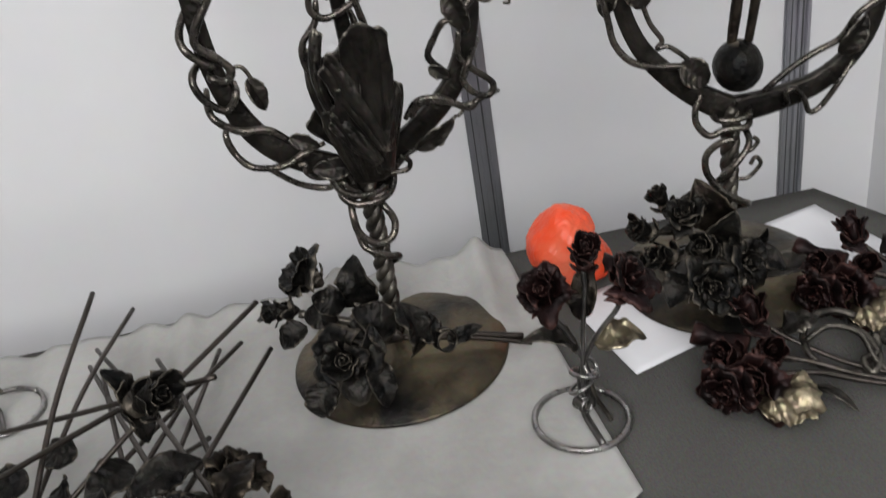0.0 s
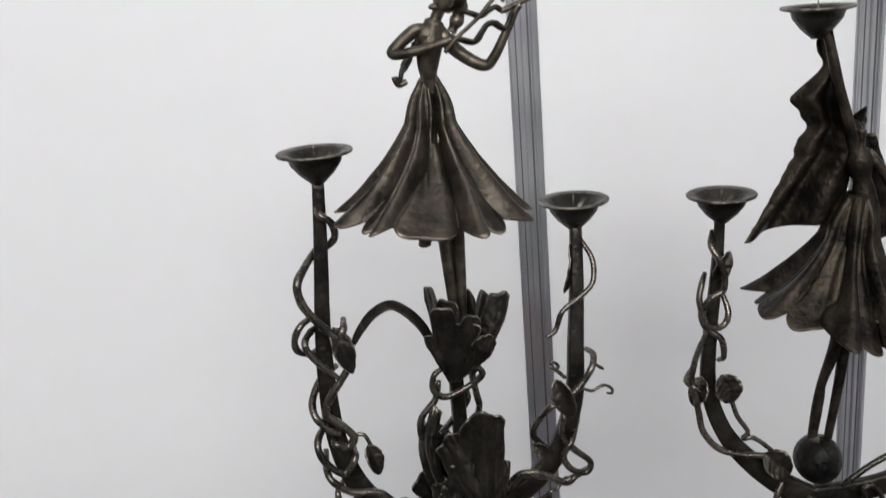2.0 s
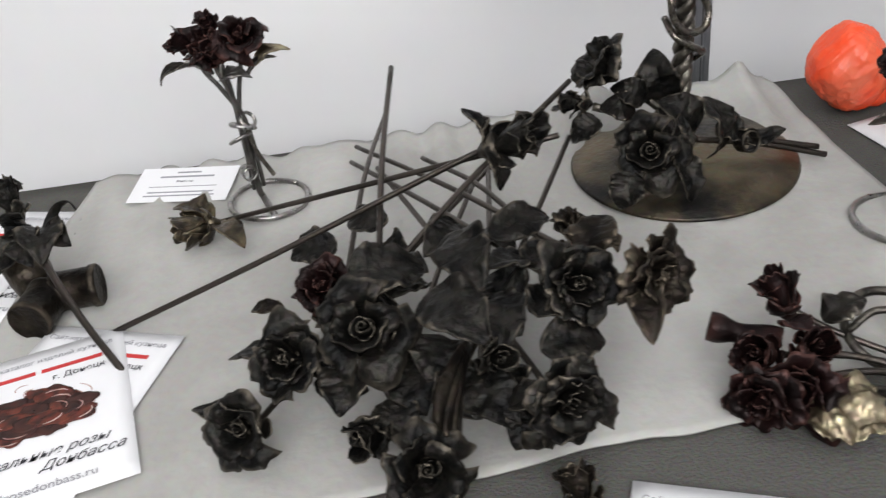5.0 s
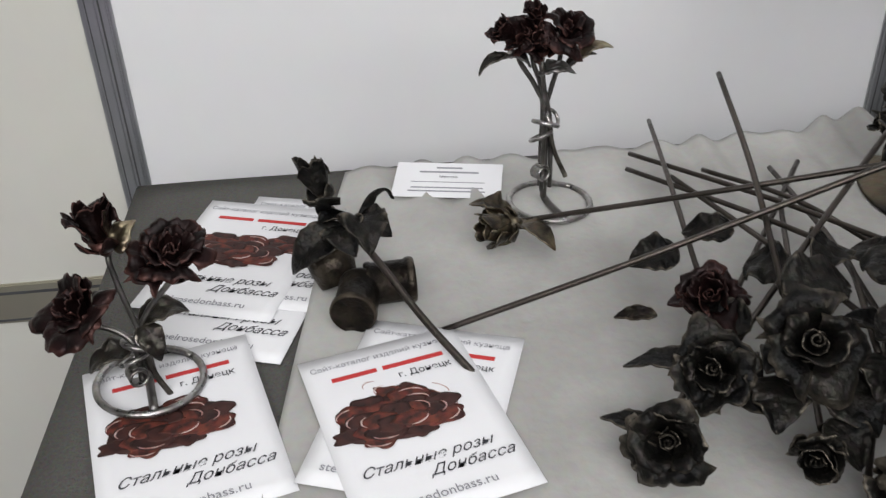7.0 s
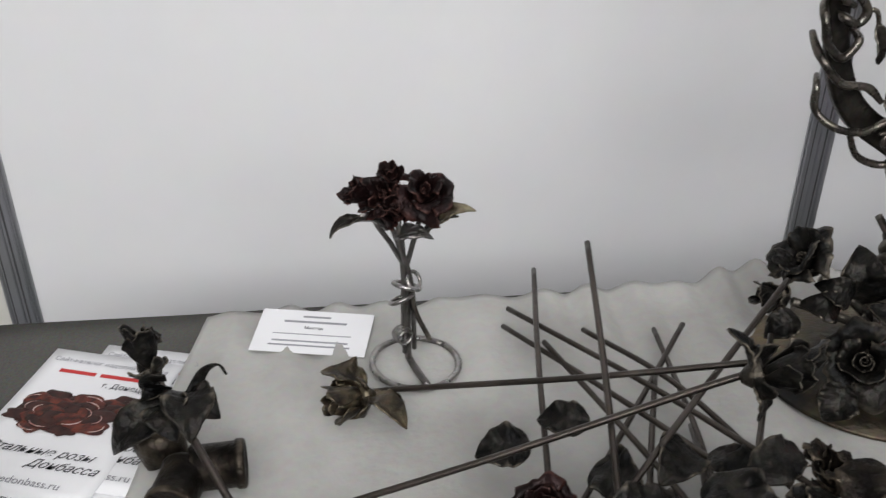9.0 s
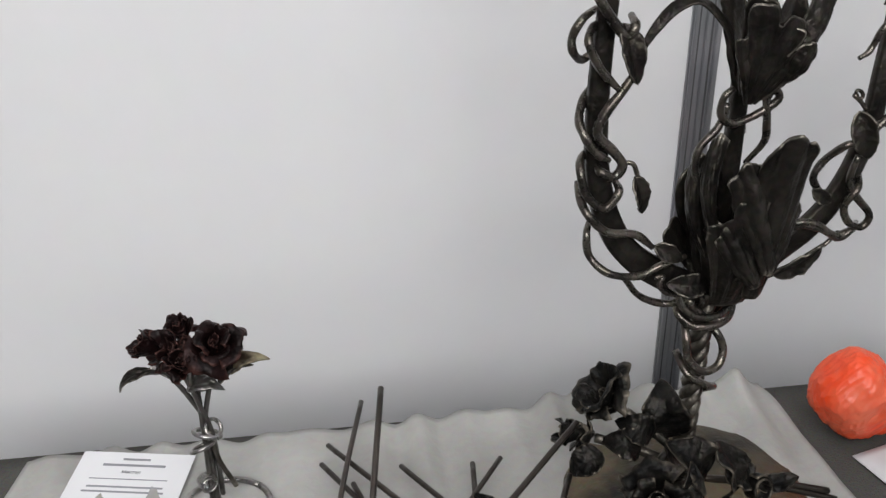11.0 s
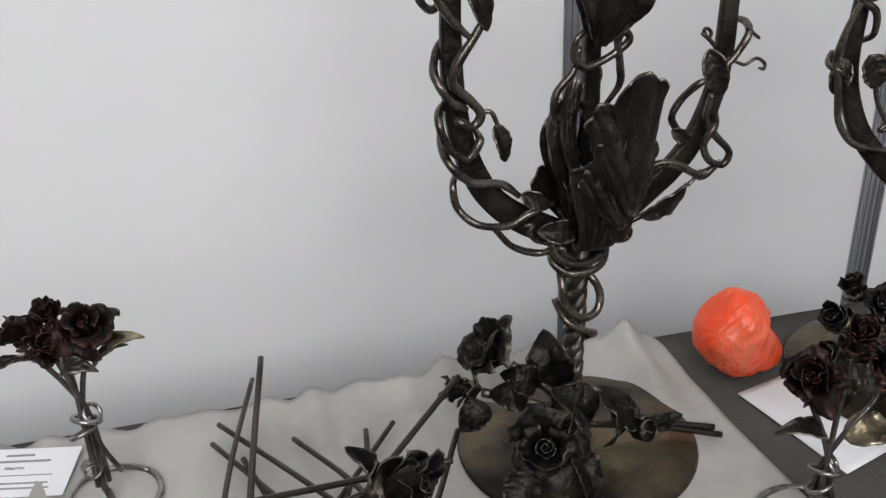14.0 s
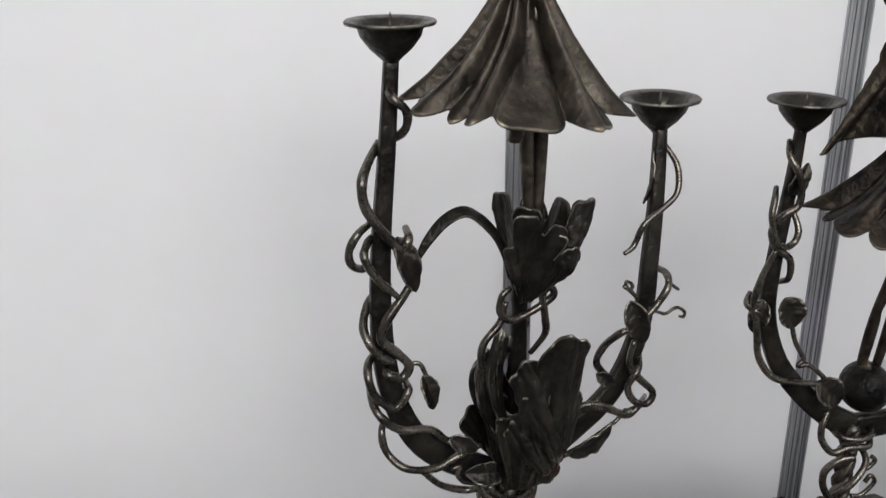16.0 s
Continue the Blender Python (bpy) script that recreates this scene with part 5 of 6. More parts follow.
    for p, d, size, kind, seed in (((0.640, 0.862, 0.808), (-0.8, -0.4, 0.5), 0.017, "bud", 1), ((0.658, 0.830, 0.797), (0.1, -0.9, 0.5), 0.019, "open", 2), ((0.630, 0.882, 0.822), (-0.8, -0.1, 0.6), 0.016, "bud", 3),
                                   ((0.660, 0.875, 0.832), (-0.3, -0.3, 0.9), 0.016, "open", 0), ((0.690, 0.840, 0.802), (0.4, -0.7, 0.6), 0.017, "open", 4), ((0.648, 0.896, 0.836), (-0.5, 0, 1), 0.014, "bud", 1), ((0.666, 0.852, 0.812), (-0.4, -0.5, 0.7), 0.018, "bud", 2), ((0.620, 0.868, 0.806), (-0.9, -0.3, 0.3), 0.015, "bud", 0)):
        bloom(ob, inv @ Vector(p), rot @ Vector(d), size, BLACK_STEEL, seed, kind)
        calyx(ob, inv @ Vector(p), rot @ Vector(d), size, BLACK_STEEL, seed)
        part("rose_stem", tube(smooth_path([(-0.009, -0.006, 0.03), (Vector((-0.009, -0.006, 0.04)) + inv @ Vector(p)) / 2, inv @ Vector(p)], 6), 0.0026, 8), STEEL, ob)
    def rose_leaf(b, t, w, up, mat):
        part("rose_leaf", leaf_geo(inv @ Vector(b), inv @ Vector(t), w, up, 0.15, 0.5, 0.3, b[0] * 41), mat, ob, "hammered rose leaf")
    rose_leaf((0.690, 0.878, 0.815), (0.670, 0.884, 0.862), 0.036, (-0.3, -1, 0.2), BROWN_STEEL)
    rose_leaf((0.700, 0.862, 0.80), (0.728, 0.838, 0.788), 0.024, (0.2, -0.6, 1), BLACK_STEEL)
    rose_leaf((0.665, 0.830, 0.785), (0.690, 0.806, 0.770), 0.026, (0, -0.6, 1), BLACK_STEEL)
    rose_leaf((0.715, 0.855, 0.775), (0.770, 0.850, 0.768), 0.026, (0, -0.2, 1), STEEL)
    rose_leaf((0.70, 0.87, 0.80), (0.716, 0.850, 0.824), 0.024, (0.4, -1, 0), BLACK_STEEL)
    rose_leaf((0.680, 0.842, 0.800), (0.664, 0.812, 0.776), 0.030, (-0.2, -0.8, 0.7), BLACK_STEEL)
    rose_leaf((0.650, 0.850, 0.795), (0.628, 0.832, 0.780), 0.028, (-0.4, -0.7, 0.7), BLACK_STEEL)
    rose_leaf((0.676, 0.866, 0.815), (0.690, 0.850, 0.846), 0.030, (0.1, -1, 0.3), BLACK_STEEL)
    return ob


candelabrum_one()
candelabrum_two()


# ---- the heap of roses ----
HEAP = "dark forged steel rose with bare rod stem in a heap"


def heap_rose(head, face, end, size, seed, kind, mat, *leaves):
    steel_rose(head, face, end, size * 0.88, mat, seed, kind, leaves, HEAP, bow=0.0)


heap_rose((0.150, 0.636, 0.826), (-0.15, -0.65, 0.75), (0.185, 0.890, 0.869), 0.025, 3, "cup", BLACK_STEEL, (0.55, (0.03, -0.02, 0.01), 0.03), (0.7, (-0.03, -0.02, 0.01), 0.03))
heap_rose((0.124, 0.712, 0.802), (-0.3, -0.5, 0.8), (0.174, 1.000, 0.779), 0.021, 1, "open", RED_STEEL, (0.7, (-0.03, 0.0, 0.012), 0.028))
heap_rose((0.312, 0.638, 0.832), (0.65, -0.70, 0.35), (0.145, 0.956, 0.772), 0.024, 2, "wide", BROWN_STEEL, (0.6, (0.02, 0.03, 0.01), 0.03), (0.9, (-0.004, -0.044, -0.012), 0.022))
heap_rose((0.270, 0.648, 0.828), (0.25, -0.80, 0.50), (0.139, 0.941, 0.766), 0.023, 2, "open", BLACK_STEEL, (0.6, (-0.03, -0.01, 0.012), 0.034))
heap_rose((0.252, 0.588, 0.796), (0.25, -0.85, 0.35), (0.162, 0.899, 0.780), 0.023, 0, "wide", BLACK_STEEL, (0.8, (-0.03, -0.01, 0.01), 0.03))
heap_rose((0.104, 0.649, 0.802), (-0.35, -0.65, 0.70), (0.312, 0.848, 0.857), 0.023, 2, "open", BLACK_STEEL, (0.90, (-0.044, 0.020, -0.004), 0.024))
heap_rose((0.072, 0.622, 0.780), (-0.25, -0.75, 0.50), (0.276, 0.921, 0.772), 0.023, 4, "cup", BLACK_STEEL, (0.85, (-0.030, 0.016, 0.010), 0.020))
heap_rose((0.173, 0.570, 0.782), (0.05, -0.85, 0.45), (0.311, 0.852, 0.809), 0.023, 1, "cup", BLACK_STEEL)
heap_rose((0.147, 0.602, 0.782), (-0.45, -0.75, 0.25), (0.235, 0.860, 0.775), 0.021, 2, "bud", BLACK_STEEL)
heap_rose((0.288, 0.712, 0.814), (0.3, 0.1, 0.9), (0.200, 0.930, 0.766), 0.021, 1, "open", BROWN_STEEL, (0.7, (0.0, -0.03, 0.012), 0.03))
heap_rose((0.217, 0.612, 0.812), (0.3, -0.75, 0.55), (0.255, 0.925, 0.766), 0.017, 2, "bud", BLACK_STEEL, (0.6, (-0.03, 0.02, 0.015), 0.04))
heap_rose((0.246, 0.727, 0.880), (0.80, -0.25, 0.35), (-0.037, 0.762, 0.756), 0.026, 0, "bud", BLACK_STEEL, (0.78, (-0.012, 0.010, 0.024), 0.022), (0.80, (0.004, -0.010, -0.026), 0.018))
heap_rose((0.022, 0.854, 0.776), (-0.9, -0.4, 0.10), (0.286, 0.760, 0.862), 0.022, 1, "globe", AGED_STEEL, (0.80, (0.026, -0.036, -0.004), 0.022), (0.84, (-0.030, 0.012, 0.012), 0.030))

# broad leaves lying over the heap belong to one loose spray
spray = thing("leaf_spray", (0.2, 0.7, TABLE + 0.006), 0, "loose spray of dark hammered steel leaves on the heap of roses", "leaves")


def spray_leaf(b, t, w, mat=BLACK_STEEL):
    base, end = V(*b) - V(0.2, 0.7, TABLE + 0.006), V(*t) - V(0.2, 0.7, TABLE + 0.006)
    long = (end - base) * 0.03
    part("leaf", leaf_geo(base - long, end + long, w * 1.06, (0.25 * math.sin(b[0] * 300), -0.45, 1), 0.10, 0.55, 0.16, b[0] * 60 + t[1] * 31, 0.10, 14, 24), mat, spray)


spray_leaf((0.206, 0.689, 0.845), (0.217, 0.643, 0.839), 0.034)
spray_leaf((0.188, 0.641, 0.840), (0.214, 0.603, 0.834), 0.036)
spray_leaf((0.144, 0.663, 0.840), (0.187, 0.677, 0.834), 0.036)
spray_leaf((0.166, 0.785, 0.800), (0.137, 0.800, 0.794), 0.024)
spray_leaf((0.128, 0.782, 0.790), (0.095, 0.782, 0.784), 0.028)
spray_leaf((0.230, 0.695, 0.835), (0.270, 0.720, 0.829), 0.024)
spray_leaf((0.230, 0.651, 0.825), (0.223, 0.609, 0.819), 0.026)
spray_leaf((0.245, 0.615, 0.810), (0.282, 0.623, 0.804), 0.028)
spray_leaf((0.115, 0.638, 0.790), (0.144, 0.633, 0.784), 0.022)
spray_leaf((0.093, 0.716, 0.790), (0.070, 0.726, 0.784), 0.010, BROWN_STEEL)
spray_leaf((0.176, 0.632, 0.800), (0.161, 0.612, 0.794), 0.032)
spray_leaf((0.227, 0.632, 0.790), (0.213, 0.600, 0.784), 0.032)
spray_leaf((0.168, 0.655, 0.825), (0.147, 0.647, 0.819), 0.030)
spray_leaf((0.247, 0.675, 0.825), (0.269, 0.690, 0.819), 0.024)
spray_leaf((0.190, 0.637, 0.812), (0.181, 0.612, 0.804), 0.034)
spray_leaf((0.247, 0.638, 0.815), (0.265, 0.663, 0.809), 0.026)
spray_leaf((0.275, 0.693, 0.820), (0.256, 0.670, 0.814), 0.026)
spray_leaf((0.138, 0.683, 0.800), (0.116, 0.708, 0.794), 0.026)
spray_leaf((0.219, 0.649, 0.820), (0.235, 0.627, 0.814), 0.030)
spray_leaf((0.214, 0.748, 0.812), (0.190, 0.716, 0.816), 0.028)
spray_leaf((0.158, 0.740, 0.806), (0.178, 0.716, 0.812), 0.030)
spray_leaf((0.166, 0.640, 0.800), (0.176, 0.600, 0.792), 0.034)
spray_leaf((0.186, 0.626, 0.796), (0.206, 0.596, 0.786), 0.032)
spray_leaf((0.136, 0.640, 0.800), (0.128, 0.612, 0.788), 0.028)
spray_leaf((0.206, 0.616, 0.800), (0.224, 0.584, 0.786), 0.030)
spray_leaf((0.156, 0.612, 0.792), (0.164, 0.588, 0.780), 0.026)
spray_leaf((0.112, 0.664, 0.796), (0.128, 0.640, 0.790), 0.030)
spray_leaf((0.238, 0.600, 0.788), (0.222, 0.578, 0.776), 0.028)
spray_leaf((0.180, 0.700, 0.812), (0.160, 0.676, 0.816), 0.034)
spray_leaf((0.240, 0.660, 0.812), (0.222, 0.680, 0.816), 0.034)
spray_leaf((0.230, 0.745, 0.806), (0.246, 0.716, 0.812), 0.022)
part("folded_leaf", fan_geo((0.006, -0.074, 0.058), (-0.004, -0.096, 0.064), (-0.014, -0.122, 0.046), 0.008, 0.026, 3.0, 0.004, 0.006, 0.004), BROWN_STEEL, spray, "brown leaf folded into grooves")
part("twig", tube(smooth_path([(0.05, 0.12, 0.004), (0.02, 0.03, 0.05), (0.0, -0.05, 0.045)], 8), 0.0022, 8), ROD_STEEL, spray)


# ---- bouquets on wire rings ----
def ring_bouquet(place, heads, foot, leaves, mat, label, coil_z, ring=0.0325):
    ob = thing("ring_bouquet", place, 0, label, "bouquet", "ring-footed bouquets")
    part("ring_foot", tube(ring_path((0, 0, 0.0035), ring, (0.05, 0.03, 1), 0.0, 1.0, 40), 0.0024, 9, False), BRIGHT_STEEL, ob, "bright round wire ring that stands flat")
    foot = Vector(foot)
    neck = foot + V(0, 0, coil_z)
    part("foot_stem", tube(smooth_path([(ring * 0.2, -ring * 0.9, 0.004), foot * 0.6 + V(0, 0, 0.006), foot + V(0, 0, 0.02), neck], 8), 0.0028, 8), WIRE_STEEL, ob)
    for k, (h, face, size, kind, seed) in enumerate(heads):
        h = Vector(h)
        c, q = math.cos(k * 2.1), math.sin(k * 2.1)
        start = foot + V(0.005 * c, 0.005 * q, coil_z * (0.25 + 0.15 * (k % 2)))
        up = h - neck
        path = smooth_path([start, neck + V(0.0035 * c, 0.0035 * q, 0), neck + V(up.x * 0.35, up.y * 0.35, up.z * 0.45), neck + V(up.x * 0.85, up.y * 0.85, up.z * 0.75), h - Vector(face).normalized() * size * 0.5], 7)
        part("stem", tube(path, 0.0019, 7), WIRE_STEEL, ob)
        bloom(ob, h, face, size, mat, seed, kind)
        calyx(ob, h, face, size, mat, seed)
    part("wire_coil", tube(ring_path(neck, 0.0095, (0.3, 0.4, 1), 0, 1.0), 0.0018, 8), BRIGHT_STEEL, ob, "bright wire loop")
    part("wire_coil", tube(ring_path(neck + V(-0.004, -0.003, -0.009), 0.0085, (-0.4, 0.45, 1), 0, 1.0), 0.0016, 8), BRIGHT_STEEL, ob, "bright wire loop")
    part("wire_coil", tube(ring_path(neck + V(0.005, -0.001, 0.005), 0.0065, (0.7, -0.5, 0.6), 0, 1.0), 0.0015, 8), BRIGHT_STEEL, ob, "bright wire loop")
    part("wire_hook", tube(smooth_path([neck + V(0.002, 0, 0.004), neck + V(0.006, -0.004, -0.02), neck + V(0.016, -0.006, -0.044)], 6), 0.0019, 8), STEEL, ob)
    part("clasp", lathe_ring(foot + V(-0.004, -0.006, coil_z * 0.48), (0.5, -1, 0.1), 0.0062, 0.009), BRIGHT_STEEL, ob, "bright strip rolled round the stems")
    for b, t, w, m in leaves:
        part("leaf", leaf_geo(b, t, w, (0, -0.3, 1), 0.12, 0.5, 0.25, t[0] * 80, 0.3), m, ob)
    return ob


ring_bouquet((0.068, 0.912, TABLE + 0.005), [((-0.030, 0.004, 0.142), (-0.75, -0.2, 0.6), 0.0145, "bud", 0), ((0.005, 0.0, 0.141), (0.25, -0.35, 0.85), 0.0155, "cup", 1), ((-0.013, 0.004, 0.150), (-0.20, 0.0, 1), 0.012, "bud", 2), ((-0.012, -0.008, 0.136), (-0.2, -0.6, 0.8), 0.014, "bud", 3), ((-0.018, 0.004, 0.140), (-0.5, -0.4, 0.8), 0.014, "cup", 4)],
             (-0.006, -0.002, 0), [((-0.018, 0, 0.120), (-0.040, -0.006, 0.134), 0.013, WIRE_STEEL), ((-0.036, -0.005, 0.133), (-0.059, -0.010, 0.124), 0.010, STEEL), ((0.006, 0, 0.114), (0.028, 0.0, 0.130), 0.009, STEEL), ((0.014, 0.0, 0.122), (0.040, -0.002, 0.136), 0.015, GOLD_STEEL), ((-0.014, -0.006, 0.116), (0.010, -0.016, 0.124), 0.015, WIRE_STEEL)], RED_STEEL, "bouquet of red-brown steel roses on a bright wire ring", 0.074)
ring_bouquet((0.532, 0.756, TABLE + 0.003), [((-0.016, 0.002, 0.120), (-0.5, -0.5, 0.8), 0.017, "open", 1), ((0.038, 0.002, 0.114), (0.5, -0.4, 0.8), 0.018, "open", 2), ((0.012, 0.004, 0.138), (0.1, -0.2, 1), 0.015, "bud", 0)],
             (0.005, 0.002, 0), [((0.002, 0, 0.070), (-0.034, -0.002, 0.092), 0.020, STEEL), ((0.014, 0, 0.070), (0.050, -0.004, 0.074), 0.026, GOLD_STEEL), ((0.006, 0.006, 0.09), (0.02, 0.02, 0.13), 0.02, BROWN_STEEL)], RED_STEEL, "bouquet of dark red steel roses on a wire ring", 0.044, 0.035)
ring_bouquet((-0.222, 0.735, TABLE + 0.006), [((-0.008, 0.005, 0.106), (-0.1, -0.1, 1), 0.020, "bud", 1), ((0.027, 0.002, 0.086), (0.15, -0.2, 1), 0.021, "open", 0), ((-0.029, 0.0, 0.056), (-0.45, -0.25, 0.8), 0.020, "open", 2)],
             (0.0, -0.004, 0), [((0.002, 0, 0.05), (0.030, 0.012, 0.05), 0.02, STEEL), ((-0.006, 0, 0.03), (-0.034, -0.006, 0.022), 0.018, STEEL), ((0.0, 0.0, 0.100), (0.010, 0.004, 0.118), 0.018, GOLD_STEEL), ((0.004, 0.0, 0.05), (0.014, -0.014, 0.03), 0.016, STEEL)], RED_STEEL, "bouquet of dark red-brown steel roses on a wire ring by leaflets", 0.036)


def crumpled_leaf(base, tip, wide):
    """A broad leaf of thin sheet with many small sharp dents and a torn edge."""
    base, tip = Vector(base), Vector(tip)
    side = (tip - base).cross(V(0, 0, 1)).normalized()
    def at(u, v):
        a = (u - 0.5) * 2
        w = 0.5 * wide * (0.25 + 0.75 * math.sin(math.pi * (0.12 + 0.66 * v))) * (1 + 0.18 * noise.noise(V(a * 2, v * 6, 4)))
        p = base + (tip - base) * (v * (1 + 0.10 * noise.noise(V(a * 3, 7, 1)) * v)) + side * (w * a)
        dents = 0.0050 * noise.noise(V(p.x * 90, p.y * 90, 1)) + 0.0030 * abs(noise.noise(V(p.x * 210, p.y * 210, 5)))
        return p + V(0, 0, 0.006 * (1 - a * a) * math.sin(math.pi * v) + dents + 0.003 * abs(a))
    return sheet(at, 34, 34, 0.0009)


def lying_bouquet(place, turn, mat, label, big):
    """A small bouquet lying on its side, its ring foot standing up."""
    ob = thing("lying_bouquet", place, turn, label, "bouquet", "lying bouquets")
    for p, d, size, kind, seed in (((-0.040, -0.014, 0.026), (-0.6, -0.5, 0.6), 0.017, "bud", 0), ((-0.028, -0.036, 0.022), (-0.3, -0.9, 0.3), 0.020, "open", 1), ((-0.018, 0.020, 0.032), (-0.3, 0.5, 0.8), 0.017, "bud", 2), ((-0.046, -0.036, 0.017), (-0.6, -0.8, 0.2), 0.018, "open", 3), ((-0.016, -0.014, 0.026), (0.2, -0.6, 0.8), 0.016, "bud", 4)):
        bloom(ob, p, d, size, mat, seed, kind)
        calyx(ob, p, d, size, mat, seed)
        part("stem", tube(smooth_path([p, (0.012, p[1] * 0.6 - 0.006, 0.018), (0.050, p[1] * 0.3 - 0.020, 0.010), (0.105, p[1] * 0.2 - 0.036, 0.006)], 8), 0.0021, 7), ROD_STEEL, ob)
    bud = smooth_path([(-0.066, 0.012, 0.030), (-0.050, 0.006, 0.027), (-0.028, -0.004, 0.024)], 6)
    part("rolled_bud", tube(bud, lambda s: 0.0070 + 0.0022 * abs(2 * s - 0.9) + 0.0010 * math.sin(9 * s), 14), mat, ob, "rolled bud like a tube")
    part("ring_foot", tube(ring_path((0.042, 0.008, 0.016), 0.027, (0.10, -0.35, 0.9), 0.02, 0.90, 36), 0.0030, 8), STEEL, ob, "wire ring foot")
    part("wire_coil", tube(smooth_path([(0.016, 0.006, 0.020), (0.034, 0.012, 0.028), (0.054, 0.004, 0.026), (0.062, -0.012, 0.014), (0.072, -0.024, 0.008)], 7), 0.0024, 8), STEEL, ob)
    part("wire_coil", tube(smooth_path([(0.052, 0.024, 0.018), (0.060, 0.008, 0.020), (0.066, -0.010, 0.014), (0.058, -0.022, 0.010), (0.054, -0.012, 0.014), (0.066, -0.006, 0.016)], 7), 0.0026, 8), STEEL, ob)
    part("wire_hook", tube(smooth_path([(0.096, 0.026, 0.010), (0.086, 0.027, 0.011), (0.076, 0.020, 0.012), (0.075, 0.010, 0.012), (0.084, 0.003, 0.011), (0.097, 0.001, 0.010)], 7), 0.0026, 8), STEEL, ob, "wire bent into an open hook")
    part("wire_hook", tube(smooth_path([(0.075, 0.015, 0.012), (0.068, 0.010, 0.014), (0.060, 0.004, 0.016)], 6), 0.0024, 8), STEEL, ob)
    part("foil_leaf", crumpled_leaf((-0.006, -0.026, 0.016), (-0.008, -0.070, 0.008), 0.046), GOLD_STEEL, ob, "pale crumpled leaf with a golden sheen")
    for b, t, w, m in (((0.0, 0.005, 0.03), (0.026, 0.012, 0.038), 0.024, STEEL), ((0.016, -0.032, 0.008), (0.040, -0.056, 0.004), 0.009, STEEL), ((-0.024, 0.0, 0.036), (-0.018, -0.018, 0.044), 0.02, mat)):
        part("leaf", leaf_geo(b, t, w, (0, 0, 1), 0.12, 0.5, 0.25, t[1] * 90), m, ob)
    return ob


lying_bouquet((0.415, 0.628, TABLE + 0.003), -4, RED_STEEL, "lying bouquet of dark red steel roses with a pale leaf", True)
lying_bouquet((0.694, 0.768, TABLE + 0.001), -14, RED_STEEL, "lying bouquet of dark red steel roses on grey felt", False)
lying_bouquet((0.808, 0.836, TABLE + 0.003), -24, RED_STEEL, "lying bouquet of dark steel roses beside a paper sheet", False)


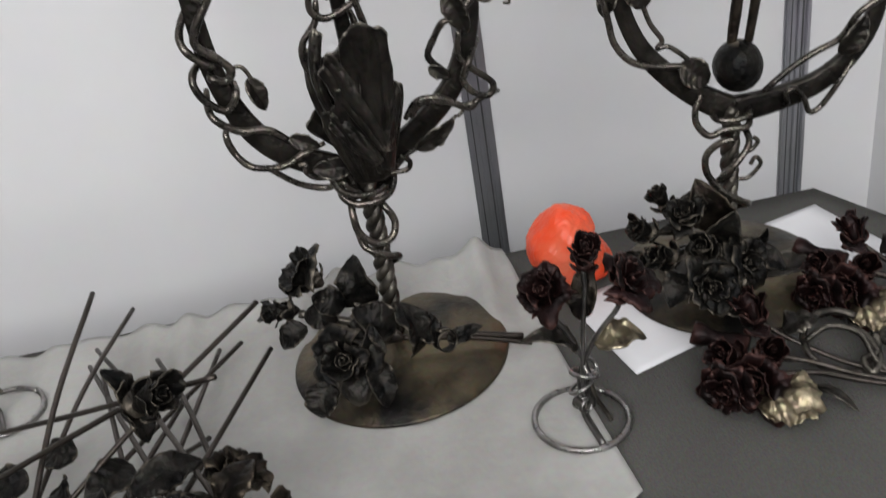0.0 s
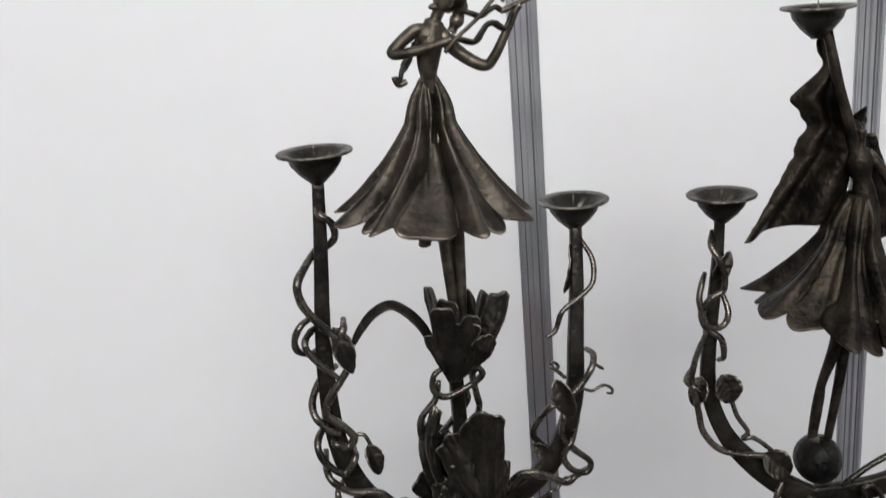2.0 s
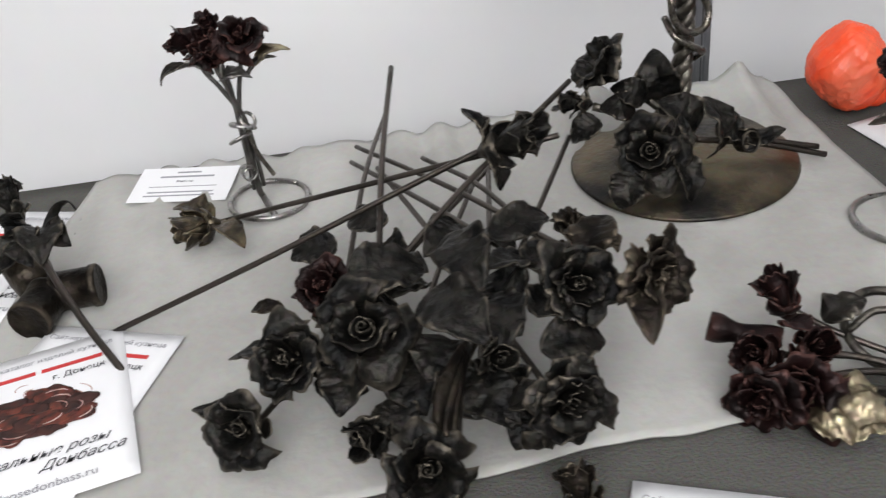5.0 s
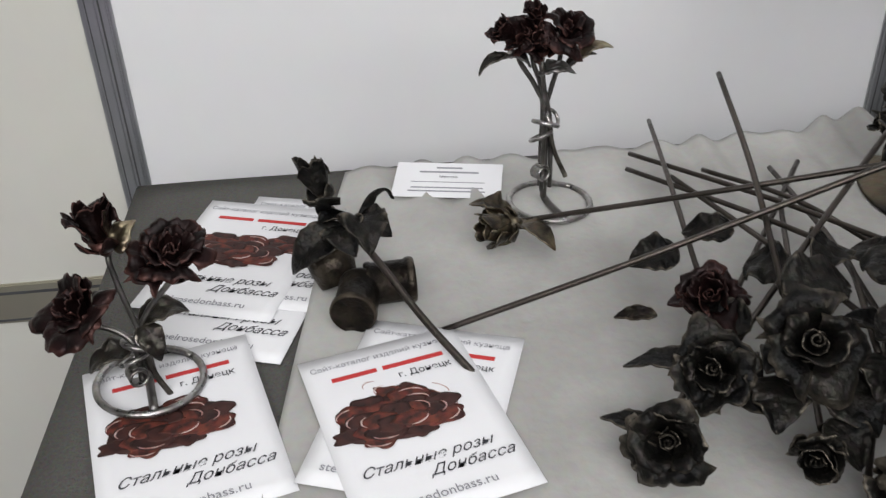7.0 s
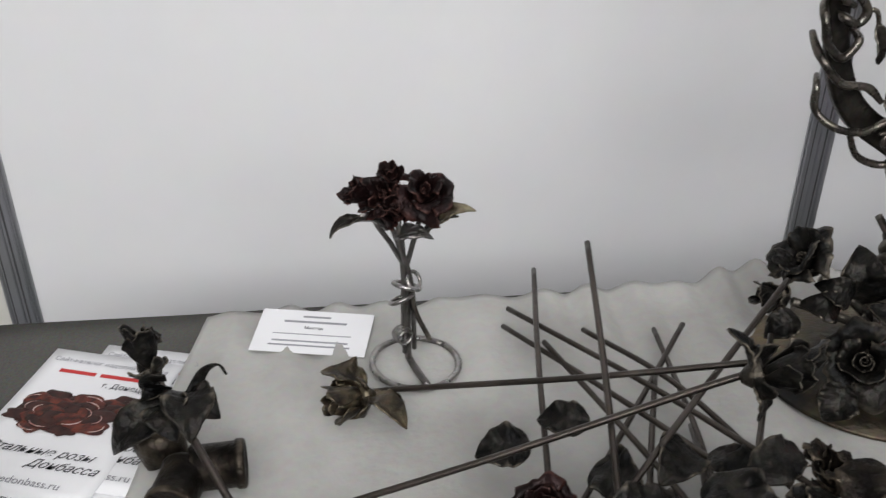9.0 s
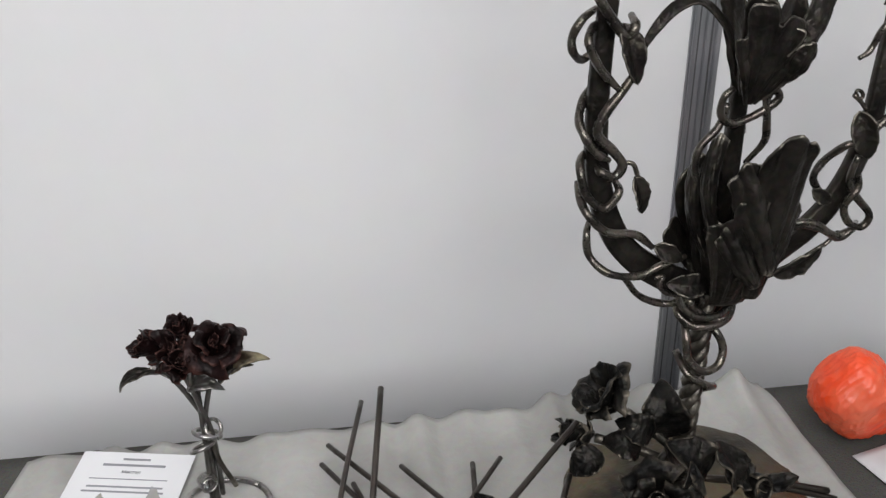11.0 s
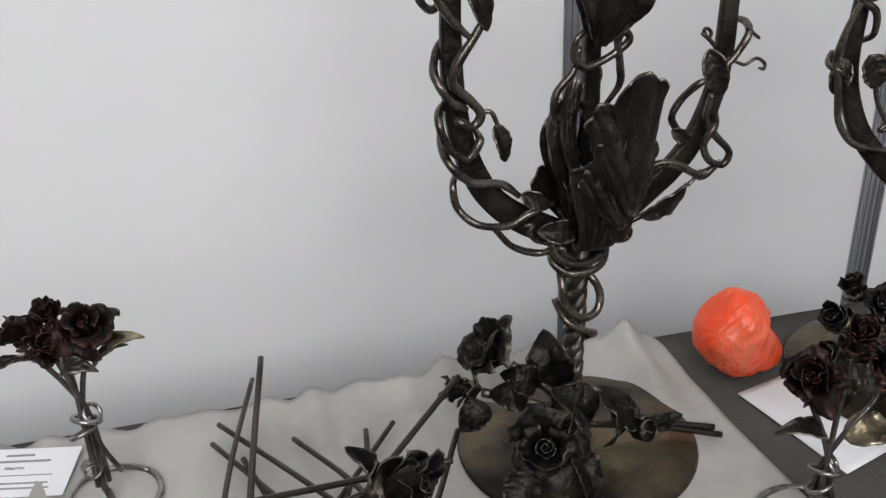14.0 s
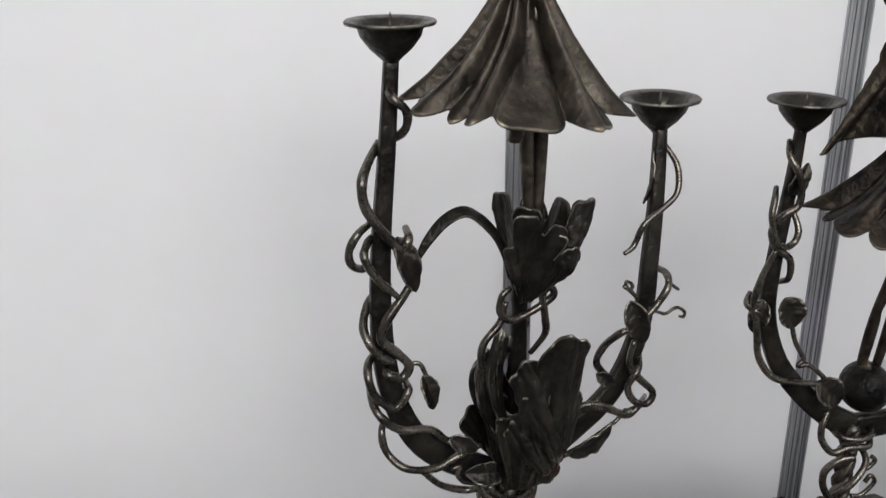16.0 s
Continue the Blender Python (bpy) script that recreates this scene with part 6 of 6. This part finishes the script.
# ---- the flower on two cans ----
def flower_stand():
    ob = thing("flower_stand", (-0.082, 0.798, TABLE + 0.003), 0, "dark steel flower with curled leaves bent over two short steel cans", "flower")
    can = [(0.001, 0.0), (0.016, 0.0), (0.0175, 0.0015), (0.0175, 0.004), (0.0165, 0.005), (0.0165, 0.028), (0.0178, 0.029), (0.0178, 0.033), (0.0165, 0.0345), (0.015, 0.0335), (0.001, 0.033)]
    part("can", moved(lathe([(r * 0.9, h) for r, h in can], 28), aim((-0.004, 0.008, 0.0162), (-0.22, -1.0, 0.0)) @ Matrix.Translation((0, 0, 0.002))), BROWN_STEEL, ob, "short brown steel can lying on its side")
    part("can", moved(lathe([(r * 0.9, h) for r, h in can], 28), aim((-0.002, 0.006, 0.0162), (1.0, 0.06, 0.0))), BROWN_STEEL, ob, "short brown steel can lying on its side")
    part("open_cup", moved(lathe([(0.001, 0.0), (0.014, 0.0), (0.0165, 0.012), (0.0172, 0.026), (0.0160, 0.026), (0.013, 0.004), (0.001, 0.003)], 24), aim((-0.020, 0.026, 0.006), (-0.3, 0.4, 0.8))), BROWN_STEEL, ob, "open steel cup")
    top = V(-0.028, 0.056, 0.060)
    path = smooth_path([(0.063, -0.084, 0.002), (0.034, -0.046, 0.022), (0.010, -0.010, 0.042), (-0.006, 0.018, 0.050), (-0.018, 0.040, 0.054), top], 8)
    part("stem", tube(path, 0.0026, 8), ROD_STEEL, ob)
    bloom(ob, top, (-0.30, 0.35, 0.85), 0.020, BLACK_STEEL, 1, "bud")
    calyx(ob, top, (-0.45, 0.35, 0.8), 0.018, BLACK_STEEL, 3)
    for b, t, w, up in (((-0.012, 0.030, 0.050), (-0.053, 0.016, 0.025), 0.026, (0, -0.6, 1)), ((-0.006, 0.036, 0.054), (0.004, -0.004, 0.052), 0.034, (0.4, -0.7, 1)), ((-0.004, 0.034, 0.052), (0.018, 0.016, 0.050), 0.026, (0.3, -0.8, 1)), ((-0.014, 0.034, 0.050), (-0.008, 0.002, 0.046), 0.032, (-0.3, -0.8, 1)), ((-0.018, 0.042, 0.054), (-0.030, 0.030, 0.056), 0.016, (0, -0.7, 1))):
        part("leaf", leaf_geo(b, t, w, up, 0.16, 0.45, 0.3, t[0] * 99, 0.2), BLACK_STEEL, ob, "dark curled leaf")
    strap = smooth_path([(-0.002, 0.030, 0.050), (0.004, 0.038, 0.060), (0.010, 0.042, 0.067), (0.018, 0.043, 0.069), (0.022, 0.042, 0.062)], 6)
    part("strap_leaf", bar(strap, lambda q: 0.009 - 0.005 * q, lambda q: 0.0014, (0.3, 0.9, 0.3), 0.1), BLACK_STEEL, ob, "narrow leaf with a hooked end")
    roll = smooth_path([(-0.016, 0.040, 0.052), (-0.026, 0.036, 0.060), (-0.024, 0.034, 0.068), (-0.014, 0.034, 0.068)], 6)
    part("strap_leaf", bar(roll, lambda q: 0.012 - 0.003 * q, lambda q: 0.0014, (0.2, 1, 0.2), 0.05), BLACK_STEEL, ob, "narrow leaf rolled over")
    return ob


flower_stand()
steel_rose((0.252, 0.548, 0.764), (-0.2, 0.4, 0.6), (0.292, 0.470, 0.756), 0.015, BROWN_STEEL, 1, "bud", (), "small brown steel bud on grey felt by a leaflet")
